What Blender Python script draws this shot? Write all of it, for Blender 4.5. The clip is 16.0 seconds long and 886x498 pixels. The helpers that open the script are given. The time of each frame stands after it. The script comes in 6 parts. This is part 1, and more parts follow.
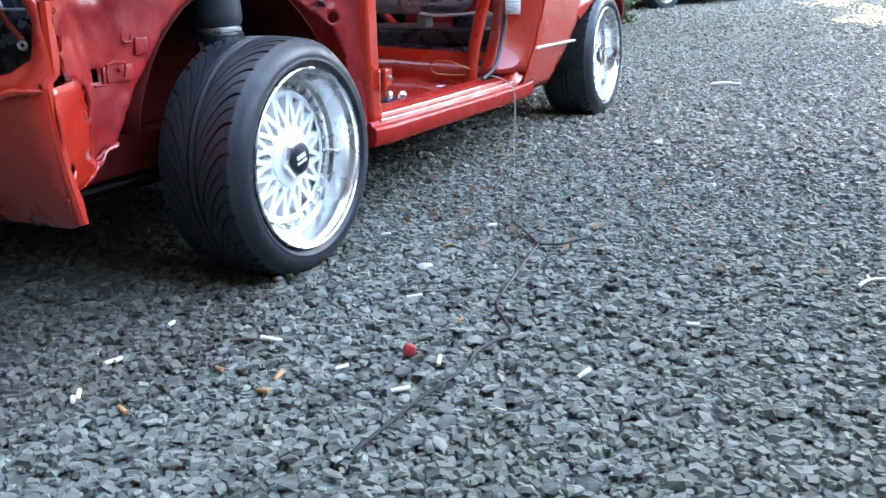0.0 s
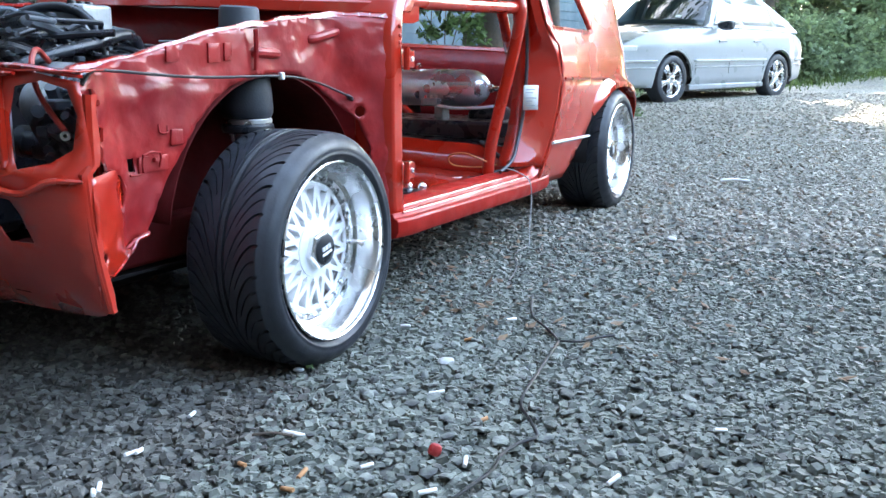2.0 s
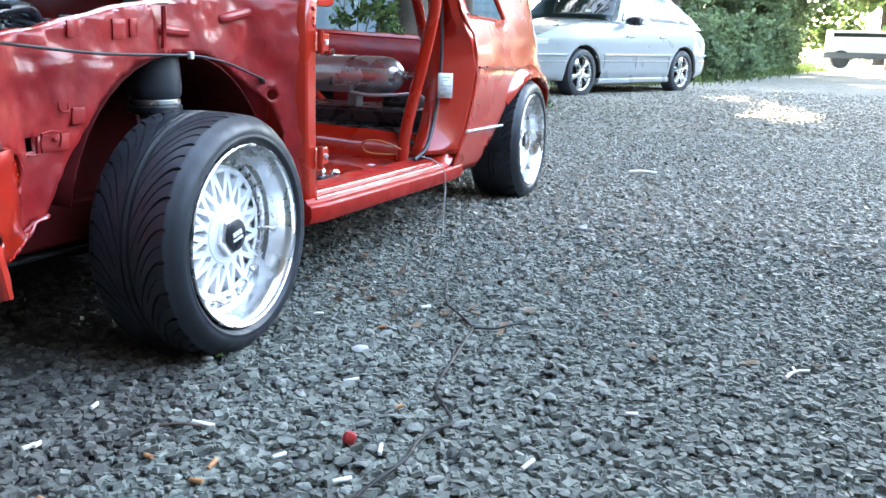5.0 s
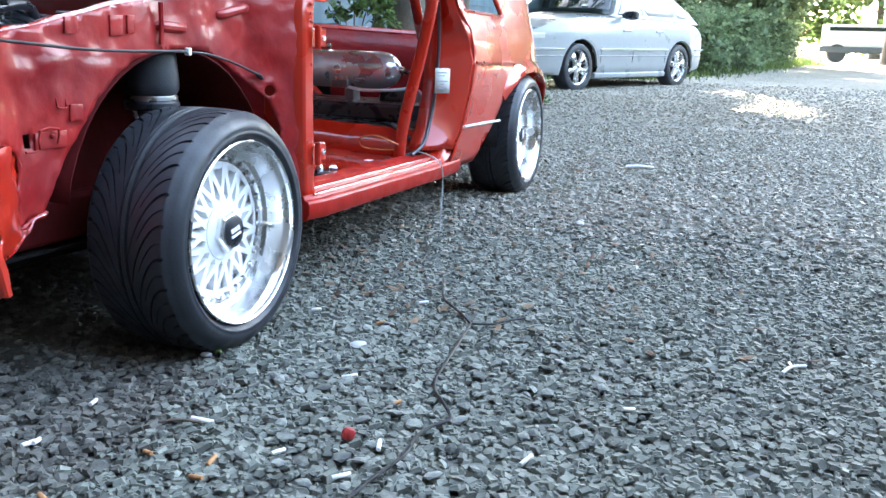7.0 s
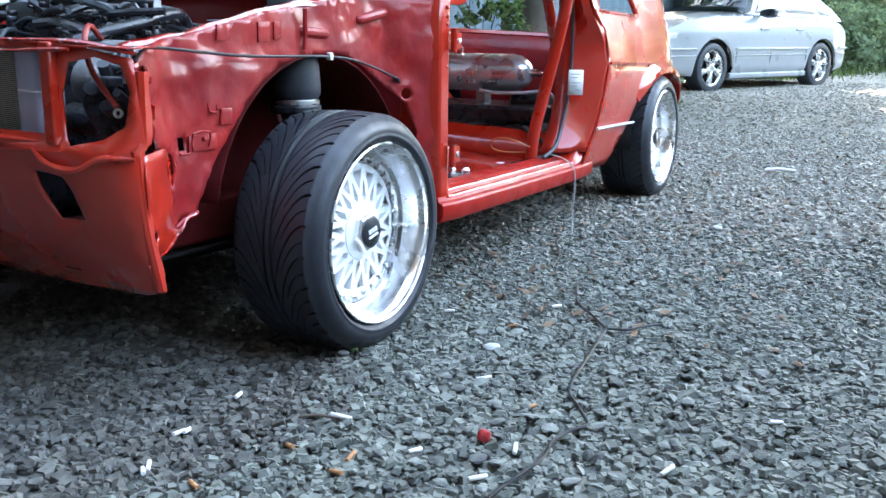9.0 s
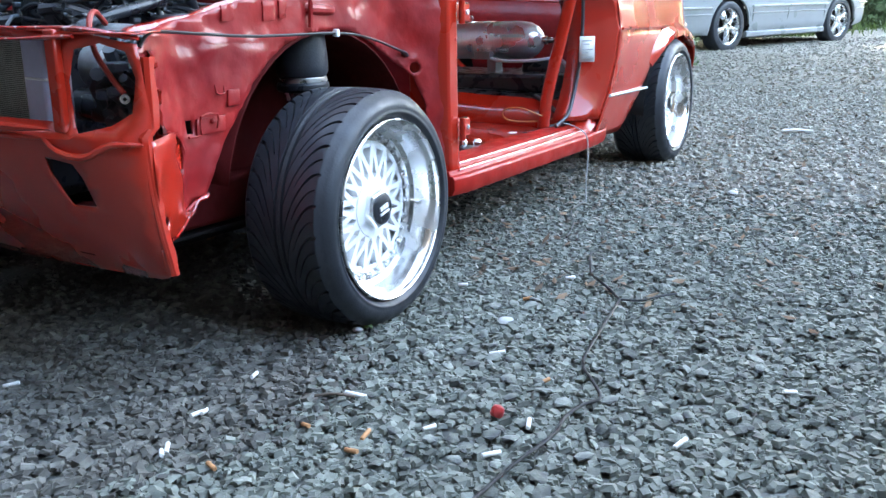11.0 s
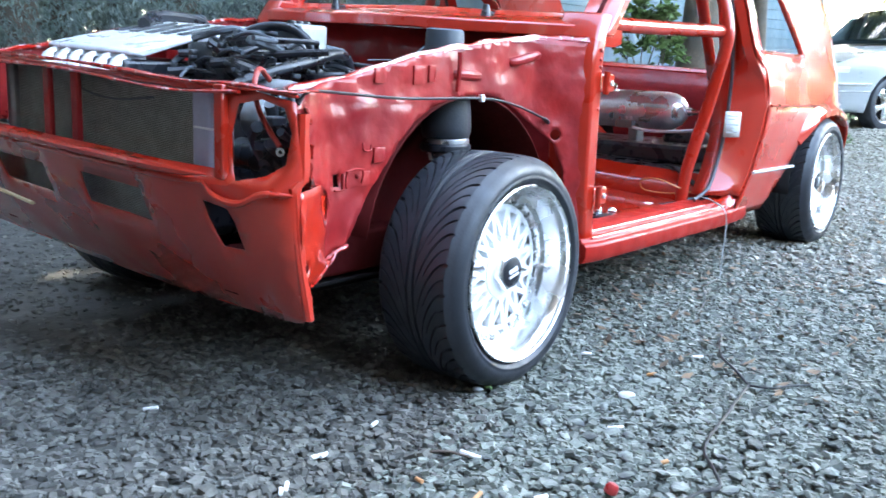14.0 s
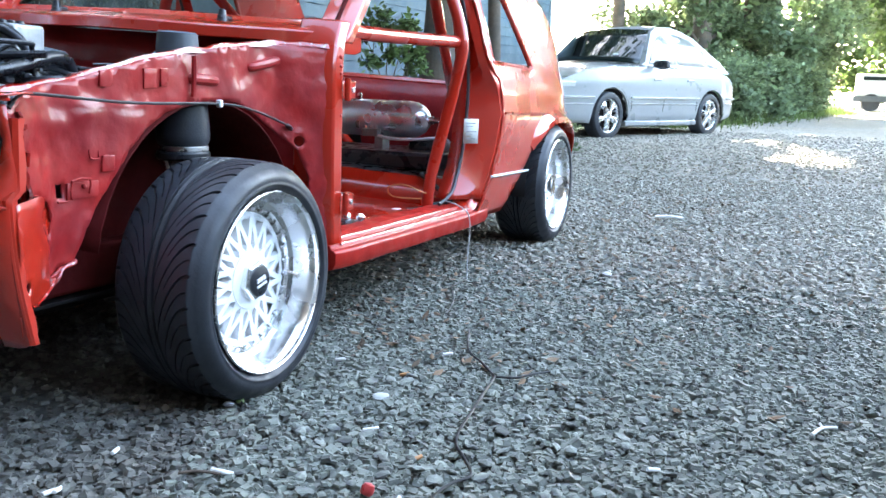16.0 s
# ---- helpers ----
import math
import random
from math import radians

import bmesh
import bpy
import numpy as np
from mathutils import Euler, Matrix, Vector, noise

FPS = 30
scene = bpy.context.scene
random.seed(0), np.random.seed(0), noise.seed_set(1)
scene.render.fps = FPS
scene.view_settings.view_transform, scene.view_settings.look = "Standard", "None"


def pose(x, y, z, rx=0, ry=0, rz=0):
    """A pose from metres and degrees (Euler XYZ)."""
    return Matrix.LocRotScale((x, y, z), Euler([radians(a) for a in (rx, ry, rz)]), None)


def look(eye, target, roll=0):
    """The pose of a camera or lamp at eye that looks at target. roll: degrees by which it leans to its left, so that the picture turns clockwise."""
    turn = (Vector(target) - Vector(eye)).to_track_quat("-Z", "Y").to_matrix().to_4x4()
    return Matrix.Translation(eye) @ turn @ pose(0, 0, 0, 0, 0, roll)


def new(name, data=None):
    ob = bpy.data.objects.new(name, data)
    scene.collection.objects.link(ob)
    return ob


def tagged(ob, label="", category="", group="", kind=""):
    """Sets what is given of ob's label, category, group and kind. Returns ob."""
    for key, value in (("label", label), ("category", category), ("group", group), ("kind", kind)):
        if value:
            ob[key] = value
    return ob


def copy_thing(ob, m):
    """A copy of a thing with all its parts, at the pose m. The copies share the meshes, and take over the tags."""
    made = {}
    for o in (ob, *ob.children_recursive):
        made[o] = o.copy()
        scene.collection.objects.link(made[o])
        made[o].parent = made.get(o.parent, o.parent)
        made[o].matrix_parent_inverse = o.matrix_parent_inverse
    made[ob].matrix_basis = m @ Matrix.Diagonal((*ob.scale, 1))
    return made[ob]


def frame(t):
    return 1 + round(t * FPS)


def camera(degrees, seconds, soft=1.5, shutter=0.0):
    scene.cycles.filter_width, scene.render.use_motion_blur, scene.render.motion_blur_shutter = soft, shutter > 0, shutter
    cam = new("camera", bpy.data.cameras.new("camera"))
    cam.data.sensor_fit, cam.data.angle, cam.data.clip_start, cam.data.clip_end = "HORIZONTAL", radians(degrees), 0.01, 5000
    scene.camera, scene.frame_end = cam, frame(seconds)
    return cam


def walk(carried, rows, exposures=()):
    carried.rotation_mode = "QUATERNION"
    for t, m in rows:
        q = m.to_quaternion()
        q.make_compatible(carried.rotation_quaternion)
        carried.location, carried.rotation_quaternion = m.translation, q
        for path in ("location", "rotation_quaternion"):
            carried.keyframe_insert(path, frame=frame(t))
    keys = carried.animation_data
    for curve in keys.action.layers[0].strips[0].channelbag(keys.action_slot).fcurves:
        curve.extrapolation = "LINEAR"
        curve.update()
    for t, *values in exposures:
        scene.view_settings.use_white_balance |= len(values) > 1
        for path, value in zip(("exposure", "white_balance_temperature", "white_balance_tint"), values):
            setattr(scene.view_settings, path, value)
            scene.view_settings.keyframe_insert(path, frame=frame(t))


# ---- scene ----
cam = camera(53.0, 16.0, shutter=0.3)
PATH = [
    (0, (-1.688, -2.013, 0.707), (0.009, -1.152, 0.091), -1.8),
    (0.5, (-1.679, -1.974, 0.727), (0.002, -1.084, 0.108), -1.7),
    (1, (-1.706, -1.965, 0.731), (-0.062, -0.919, 0.281), -2.7),
    (1.5, (-1.709, -1.971, 0.742), (0.026, -1.08, 0.3), -0.2),
    (2, (-1.708, -1.961, 0.737), (0.034, -1.082, 0.299), -0.2),
    (2.5, (-1.715, -1.963, 0.738), (0.047, -1.122, 0.304), -0.4),
    (3, (-1.72, -1.951, 0.74), (0.032, -1.114, 0.259), 0.2),
    (3.5, (-1.708, -1.95, 0.741), (0.09, -1.194, 0.297), 1.1),
    (4, (-1.701, -1.946, 0.729), (0.113, -1.219, 0.301), 0.5),
    (4.2, (-1.695, -1.945, 0.723), (0.118, -1.222, 0.285), 0.6),
    (6.3, (-1.705, -1.952, 0.73), (0.125, -1.286, 0.274), 2.3),
    (6.5, (-1.702, -1.952, 0.728), (0.119, -1.27, 0.259), 1.7),
    (7, (-1.702, -1.945, 0.73), (0.117, -1.259, 0.26), 1.4),
    (7.5, (-1.708, -1.938, 0.732), (0.083, -1.187, 0.253), 1.6),
    (8, (-1.713, -1.927, 0.735), (0.046, -1.106, 0.255), 1.7),
    (8.5, (-1.711, -1.918, 0.732), (0.016, -1.028, 0.257), 0.8),
    (9, (-1.705, -1.917, 0.723), (-0.001, -0.979, 0.258), 0.2),
    (9.2, (-1.693, -1.913, 0.722), (0.003, -0.965, 0.248), 0.1),
    (11.3, (-1.693, -1.929, 0.745), (-0.026, -0.964, 0.205), -1.5),
    (11.5, (-1.701, -1.92, 0.746), (-0.014, -0.967, 0.251), 0.6),
    (12, (-1.724, -1.927, 0.775), (-0.106, -0.822, 0.376), 1.8),
    (12.5, (-1.718, -1.949, 0.790), (-0.111, -0.837, 0.367), 2.4),
    (12.9, (-1.725, -1.919, 0.751), (-0.24, -0.647, 0.333), -0.7),
    (13, (-1.721, -1.933, 0.772), (-0.257, -0.645, 0.325), -1.3),
    (13.5, (-1.723, -1.934, 0.762), (-0.24, -0.646, 0.387), -0.3),
    (14, (-1.714, -1.937, 0.770), (-0.184, -0.721, 0.350), 1.4),
    (14.5, (-1.708, -1.943, 0.768), (-0.06, -0.887, 0.355), 2.2),
    (15, (-1.706, -1.963, 0.759), (0.022, -1.051, 0.332), 3.3),
    (15.5, (-1.697, -1.957, 0.752), (0.086, -1.143, 0.353), 2.8),
    (16, (-1.693, -1.953, 0.749), (0.12, -1.195, 0.374), 1.8),
]
walk(cam, [(t, look(eye, target, roll)) for t, eye, target, roll in PATH], [(0, 4.65, 7300, 6), (11.5, 4.65, 7300, 6), (12.2, 4.85, 7300, 6), (13.5, 5.15, 7300, 6), (14.5, 5.10, 7300, 6), (15.5, 4.75, 7300, 6), (16, 4.70, 7300, 6)])

# ---- world and light ----
SUN_AZ, SUN_EL = 16.0, 38.0          # degrees from +x towards +y, and up
world = bpy.data.worlds.new("world")
scene.world = world
world.use_nodes = True
wn = world.node_tree
sky = wn.nodes.new("ShaderNodeTexSky")
sky.sky_type, sky.sun_disc = "NISHITA", False
sky.sun_elevation, sky.sun_rotation = radians(SUN_EL), radians(90 - SUN_AZ)
sky.air_density, sky.dust_density, sky.ozone_density = 1.0, 1.6, 1.0
wn.nodes["Background"].inputs["Strength"].default_value = 0.15
wn.links.new(sky.outputs["Color"], wn.nodes["Background"].inputs["Color"])
sun = new("sun", bpy.data.lights.new("sun", "SUN"))
sun.data.energy, sun.data.angle, sun.data.color = 4.0, radians(0.6), (1.0, 0.93, 0.82)
az, el = radians(SUN_AZ), radians(SUN_EL)
sun.matrix_world = look((0, 0, 0), (-math.cos(az) * math.cos(el), -math.sin(az) * math.cos(el), -math.sin(el)))



# ---- materials ----
def mat(name, base, rough=0.5, metal=0.0, var=0.25, scale=8.0, bump=0.1, bscale=60.0, coat=0.0, rvar=0.12, tint=None, island=0.0, objvar=0.0, spec=0.5):
    """A surface: colour with two scales of variation, uneven gloss and a fine relief."""
    m = bpy.data.materials.new(name)
    m.use_nodes = True
    nt = m.node_tree
    bs = nt.nodes["Principled BSDF"]
    tc = nt.nodes.new("ShaderNodeTexCoord")

    def tex(s, detail=4.0):
        n = nt.nodes.new("ShaderNodeTexNoise")
        n.inputs["Scale"].default_value, n.inputs["Detail"].default_value = s, detail
        nt.links.new(tc.outputs["Object"], n.inputs["Vector"])
        return n.outputs["Fac"]

    def ramp(src, lo, hi, a=0.35, b=0.65):
        r = nt.nodes.new("ShaderNodeMapRange")
        r.inputs["From Min"].default_value, r.inputs["From Max"].default_value = a, b
        r.inputs["To Min"].default_value, r.inputs["To Max"].default_value = lo, hi
        nt.links.new(src, r.inputs["Value"])
        return r.outputs["Result"]

    def mixc(fac, a, b):
        x = nt.nodes.new("ShaderNodeMix")
        x.data_type = "RGBA"
        for sock, val in ((x.inputs["Factor"], fac), (x.inputs["A"], a), (x.inputs["B"], b)):
            if isinstance(val, (tuple, float)):
                sock.default_value = val
            else:
                nt.links.new(val, sock)
        return x.outputs["Result"]

    c = Vector(base[:3])
    second = Vector(tint) if tint else c * (1 - var)
    col = mixc(ramp(tex(scale), 0.0, 1.0), (*c, 1), (*second, 1))
    col = mixc(ramp(tex(scale * 7, 2.0), 0.0, var), col, (*(c * 0.55), 1))
    if island:
        g = nt.nodes.new("ShaderNodeNewGeometry")
        h = nt.nodes.new("ShaderNodeHueSaturation")
        nt.links.new(ramp(g.outputs["Random Per Island"], 1 - island, 1 + island, 0, 1), h.inputs["Value"])
        nt.links.new(col, h.inputs["Color"])
        col = h.outputs["Color"]
    if objvar:
        g = nt.nodes.new("ShaderNodeObjectInfo")
        h = nt.nodes.new("ShaderNodeHueSaturation")
        nt.links.new(ramp(g.outputs["Random"], 1 - objvar, 1 + objvar, 0, 1), h.inputs["Value"])
        nt.links.new(col, h.inputs["Color"])
        col = h.outputs["Color"]
    nt.links.new(col, bs.inputs["Base Color"])
    nt.links.new(ramp(tex(scale * 2.3), max(rough - rvar, 0.02), min(rough + rvar, 1.0)), bs.inputs["Roughness"])
    bs.inputs["Metallic"].default_value = metal
    bs.inputs["Coat Weight"].default_value = coat
    bs.inputs["Coat Roughness"].default_value = 0.06
    bs.inputs["Specular IOR Level"].default_value = spec
    if bump:
        b = nt.nodes.new("ShaderNodeBump")
        b.inputs["Strength"].default_value, b.inputs["Distance"].default_value = min(bump, 1.0), 0.004
        nt.links.new(tex(bscale, 3.0), b.inputs["Height"])
        nt.links.new(b.outputs["Normal"], bs.inputs["Normal"])
        nt.links.new(b.outputs["Normal"], bs.inputs["Coat Normal"])
    return m


def emitless_glass(name, tint, rough=0.02):
    m = bpy.data.materials.new(name)
    m.use_nodes = True
    bs = m.node_tree.nodes["Principled BSDF"]
    bs.inputs["Base Color"].default_value = (*tint, 1)
    bs.inputs["Roughness"].default_value = rough
    bs.inputs["Specular IOR Level"].default_value = 0.8
    bs.inputs["Coat Weight"].default_value = 1.0
    bs.inputs["Coat Roughness"].default_value = 0.02
    return m


RED = mat("red_paint", (0.44, 0.018, 0.007), 0.30, var=0.07, scale=2.0, bump=0.03, bscale=30, coat=1.0, spec=0.35)
RED_IN = mat("red_primer_paint", (0.315, 0.016, 0.015), 0.5, var=0.3, scale=7.0, bump=0.5, bscale=30, spec=0.15, coat=0.36, rvar=0.2, tint=(0.205, 0.012, 0.016))
RED_IN.node_tree.nodes["Principled BSDF"].inputs["Coat Roughness"].default_value = 0.16
def edge_glints(m, pale=(0.60, 0.42, 0.42, 1)):
    """Pale patches that paint white sky glints along raw edges."""
    nt = m.node_tree
    bs = nt.nodes["Principled BSDF"]
    tc = nt.nodes.new("ShaderNodeTexCoord")
    n = nt.nodes.new("ShaderNodeTexNoise")
    n.inputs["Scale"].default_value, n.inputs["Detail"].default_value = 42.0, 5.0
    nt.links.new(tc.outputs["Object"], n.inputs["Vector"])
    r = nt.nodes.new("ShaderNodeMapRange")
    r.inputs["From Min"].default_value, r.inputs["From Max"].default_value = 0.57, 0.68
    nt.links.new(n.outputs["Fac"], r.inputs["Value"])
    x = nt.nodes.new("ShaderNodeMix")
    x.data_type = "RGBA"
    nt.links.new(r.outputs["Result"], x.inputs["Factor"])
    nt.links.new(bs.inputs["Base Color"].links[0].from_socket, x.inputs["A"])
    x.inputs["B"].default_value = pale
    nt.links.new(x.outputs["Result"], bs.inputs["Base Color"])
    return m


# Red with sky highlights painted in as pale patches, for lips, flanges and ribs.
RED_GLINT = edge_glints(mat("red_edge_glints", (0.40, 0.012, 0.007), 0.25, var=0.22, scale=5.0, bump=0.15, bscale=60, coat=0.7))
RED_SILL = mat("scuffed_red_sill", (0.40, 0.016, 0.011), 0.42, var=0.25, scale=9.0, bump=0.12, bscale=60, coat=0.12, spec=0.2)
# Red darkened to hold the wheel arches' shade; screen seals use it too.
RED_DK = mat("shade_dark_red", (0.075, 0.006, 0.006), 0.85, var=0.4, bump=0.3, spec=0.1)
UNDER = mat("black_underbody", (0.014, 0.0125, 0.0125), 0.95, bump=0.4, spec=0.12)
RUBBER = mat("tyre_rubber", (0.025, 0.029, 0.037), 0.48, spec=0.45, var=0.3, scale=12, bump=0.12, bscale=180)
SEAL = mat("rubber_seal", (0.05, 0.048, 0.055), 0.4, bump=0.1)
CHROME = mat("polished_aluminium", (0.78, 0.78, 0.78), 0.25, 1.0, var=0.06, bump=0.02)
TANK_STEEL = mat("satin_tank_steel", (0.86, 0.88, 0.90), 0.32, 0.78, var=0.06, scale=4, bump=0.02, bscale=150)
STEEL = mat("brushed_steel", (0.88, 0.88, 0.88), 0.22, 0.8, var=0.12, scale=4, bump=0.05, bscale=150)
WHITE = mat("white_wheel_paint", (0.80, 0.80, 0.80), 0.38, var=0.05, bump=0.02, coat=0.4)
BLACK = mat("black_plastic", (0.018, 0.021, 0.027), 0.32, var=0.3, bump=0.15, bscale=90)
GREYPL = mat("grey_blue_plastic", (0.06, 0.075, 0.09), 0.45, var=0.2, bump=0.1)
SILVERPL = mat("silver_plastic", (0.60, 0.62, 0.64), 0.35, 0.3, var=0.12, bump=0.05)
ALLOY = mat("cast_aluminium", (0.35, 0.36, 0.37), 0.5, 0.8, var=0.3, bump=0.3, bscale=70)
LILAC = mat("pale_radiator_tank", (0.42, 0.42, 0.56), 0.5, var=0.15, bump=0.05)
FIN = mat("radiator_fins", (0.40, 0.42, 0.38), 0.6, 0.1, var=0.3, scale=30, bump=0.5, bscale=400)
BADGE = mat("badge_white", (0.75, 0.76, 0.78), 0.4, var=0.05, bump=0)
PAPER = mat("white_label", (0.52, 0.52, 0.49), 0.5, var=0.08, scale=20, bump=0.05)
PRINT = mat("label_print", (0.25, 0.27, 0.28), 0.6, var=0.1, bump=0)
ORANGE = mat("orange_wire", (0.55, 0.18, 0.05), 0.45, var=0.1, bump=0)
HOSE_RED = mat("red_hose", (0.35, 0.03, 0.02), 0.45, var=0.2, bump=0.05)
TAN = mat("tan_glint", (0.62, 0.45, 0.25), 0.5, var=0.2, bump=0.1)
SILVER = mat("silver_car_paint", (0.24, 0.247, 0.247), 0.38, 0.0, var=0.06, scale=2, bump=0.0, coat=0.45, spec=0.4)
SILV_MOULD = mat("silver_moulding", (0.80, 0.80, 0.79), 0.35, 0.0, var=0.05, bump=0.0)
GLASSY = emitless_glass("dark_car_glass", (0.012, 0.018, 0.018))
GLASSY.node_tree.nodes["Principled BSDF"].inputs["Coat Weight"].default_value = 0.0
GLASSY.node_tree.nodes["Principled BSDF"].inputs["Specular IOR Level"].default_value = 0.35
SIDEGLASS = emitless_glass("coated_side_glass", (0.02, 0.025, 0.027))
SIDEGLASS.node_tree.nodes["Principled BSDF"].inputs["Base Color"].default_value = (0.6, 0.62, 0.63, 1)
SIDEGLASS.node_tree.nodes["Principled BSDF"].inputs["Metallic"].default_value = 0.9
SIDEGLASS.node_tree.nodes["Principled BSDF"].inputs["Roughness"].default_value = 0.30
DARK_MATT = mat("dark_matt_brown", (0.045, 0.04, 0.036), 0.9, var=0.3, bump=0.2)
LAMP = emitless_glass("headlamp_lens", (0.45, 0.45, 0.42), 0.08)
AMBER = emitless_glass("amber_lens", (0.65, 0.16, 0.02), 0.1)
SIDING = mat("blue_grey_siding", (0.062, 0.11, 0.142), 0.6, var=0.15, scale=1.5, bump=0.15, bscale=25, objvar=0.06)
TRIMWOOD = mat("grey_corner_board", (0.22, 0.28, 0.31), 0.6, var=0.15, bump=0.15)
ROOFING = mat("dark_roof_shingle", (0.05, 0.05, 0.055), 0.9, var=0.3, bump=0.4, objvar=0.2)
BARK = mat("bark", (0.13, 0.095, 0.07), 0.9, var=0.45, scale=6, bump=1.0, bscale=25, tint=(0.07, 0.06, 0.05))
LEAF = mat("broad_leaves", (0.19, 0.25, 0.125), 0.55, var=0.3, scale=0.8, bump=0.0, island=0.45, tint=(0.115, 0.165, 0.09))
LEAF2 = mat("bright_leaves", (0.12, 0.18, 0.055), 0.5, var=0.3, scale=0.8, bump=0.0, island=0.5, tint=(0.06, 0.11, 0.035))
NEEDLE = mat("conifer_sprays", (0.20, 0.25, 0.23), 0.65, var=0.3, scale=0.8, bump=0.0, island=0.35, tint=(0.16, 0.20, 0.185))
GRASS = mat("grass_blades", (0.10, 0.15, 0.04), 0.6, var=0.3, scale=1.0, bump=0, island=0.4)
for leafy in (LEAF, LEAF2, NEEDLE, GRASS):
    ln = leafy.node_tree
    body_shader = ln.nodes["Principled BSDF"]
    back = ln.nodes.new("ShaderNodeBsdfTranslucent")
    both = ln.nodes.new("ShaderNodeMixShader")
    both.inputs["Fac"].default_value = 0.48
    ln.links.new(body_shader.inputs["Base Color"].links[0].from_socket, back.inputs["Color"])
    ln.links.new(body_shader.outputs["BSDF"], both.inputs[1])
    ln.links.new(back.outputs["BSDF"], both.inputs[2])
    ln.links.new(both.outputs["Shader"], ln.nodes["Material Output"].inputs["Surface"])
SLATE = mat("grey_slate_chips", (0.172, 0.186, 0.156), 0.70, var=0.3, scale=25, bump=0.25, bscale=220, island=0.38, tint=(0.090, 0.098, 0.084))
SLATE_ONE = mat("grey_slate_stone", (0.172, 0.186, 0.156), 0.70, var=0.3, scale=25, bump=0.25, bscale=220, objvar=0.5, tint=(0.08, 0.083, 0.083))
# Far chips browner, and paler with haze and grazing light put in the colour.
SLATE_FAR = mat("hazed_slate_chips", (0.285, 0.277, 0.228), 0.75, var=0.3, scale=18, bump=0.25, bscale=180, island=0.36, tint=(0.245, 0.220, 0.180))
SOIL_CHIP = mat("muddy_slate_chips", (0.125, 0.122, 0.107), 0.8, var=0.35, scale=25, bump=0.25, bscale=220, island=0.5, tint=(0.06, 0.056, 0.047))
SOIL = mat("dark_soil", (0.085, 0.080, 0.069), 0.9, var=0.4, scale=7, bump=1.0, bscale=55, tint=(0.035, 0.032, 0.028))
BUTT = mat("white_paper_butt", (0.78, 0.77, 0.74), 0.7, var=0.08, scale=60, bump=0.05)
BUTT_TAN = mat("tan_filter_paper", (0.50, 0.24, 0.10), 0.7, var=0.2, scale=60, bump=0.05)
CHERRY = mat("red_cap_plastic", (0.42, 0.035, 0.035), 0.35, var=0.15, bump=0.02)
PEBBLE = mat("pale_pebble", (0.45, 0.46, 0.45), 0.6, var=0.2, scale=40, bump=0.1)
WIRE = mat("black_cable", (0.016, 0.016, 0.017), 0.45, var=0.1, bump=0)


def ground_mat():
    m = mat("gravel_ground", (0.28, 0.255, 0.215), 0.9, var=0.4, scale=0.6, bump=0.0, tint=(0.27, 0.228, 0.175))
    nt = m.node_tree
    bs = nt.nodes["Principled BSDF"]
    tc = nt.nodes.new("ShaderNodeTexCoord")
    vo = nt.nodes.new("ShaderNodeTexVoronoi")
    vo.inputs["Scale"].default_value = 38.0
    nt.links.new(tc.outputs["Object"], vo.inputs["Vector"])
    old = bs.inputs["Base Color"].links[0].from_socket
    hsv = nt.nodes.new("ShaderNodeHueSaturation")
    mr = nt.nodes.new("ShaderNodeMapRange")
    mr.inputs["To Min"].default_value, mr.inputs["To Max"].default_value = 0.5, 1.5
    sep = nt.nodes.new("ShaderNodeSeparateColor")
    nt.links.new(vo.outputs["Color"], sep.inputs["Color"])
    nt.links.new(sep.outputs["Red"], mr.inputs["Value"])
    nt.links.new(mr.outputs["Result"], hsv.inputs["Value"])
    # darker slate in the yard; paler, warmer lane colour takes in haze and light
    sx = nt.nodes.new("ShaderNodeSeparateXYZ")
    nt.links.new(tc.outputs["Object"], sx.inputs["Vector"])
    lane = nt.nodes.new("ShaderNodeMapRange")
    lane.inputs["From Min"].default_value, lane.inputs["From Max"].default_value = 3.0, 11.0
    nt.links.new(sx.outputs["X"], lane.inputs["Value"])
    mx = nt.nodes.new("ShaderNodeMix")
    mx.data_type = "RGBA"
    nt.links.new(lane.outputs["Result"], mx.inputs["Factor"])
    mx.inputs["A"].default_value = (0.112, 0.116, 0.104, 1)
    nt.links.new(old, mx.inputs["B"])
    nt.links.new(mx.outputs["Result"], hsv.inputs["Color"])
    nt.links.new(hsv.outputs["Color"], bs.inputs["Base Color"])
    b = nt.nodes.new("ShaderNodeBump")
    b.inputs["Strength"].default_value, b.inputs["Distance"].default_value = 1.0, 0.012
    b.invert = True
    nt.links.new(vo.outputs["Distance"], b.inputs["Height"])
    nt.links.new(b.outputs["Normal"], bs.inputs["Normal"])
    return m


GROUND = ground_mat()


# ---- mesh helpers ----
from mathutils import geometry


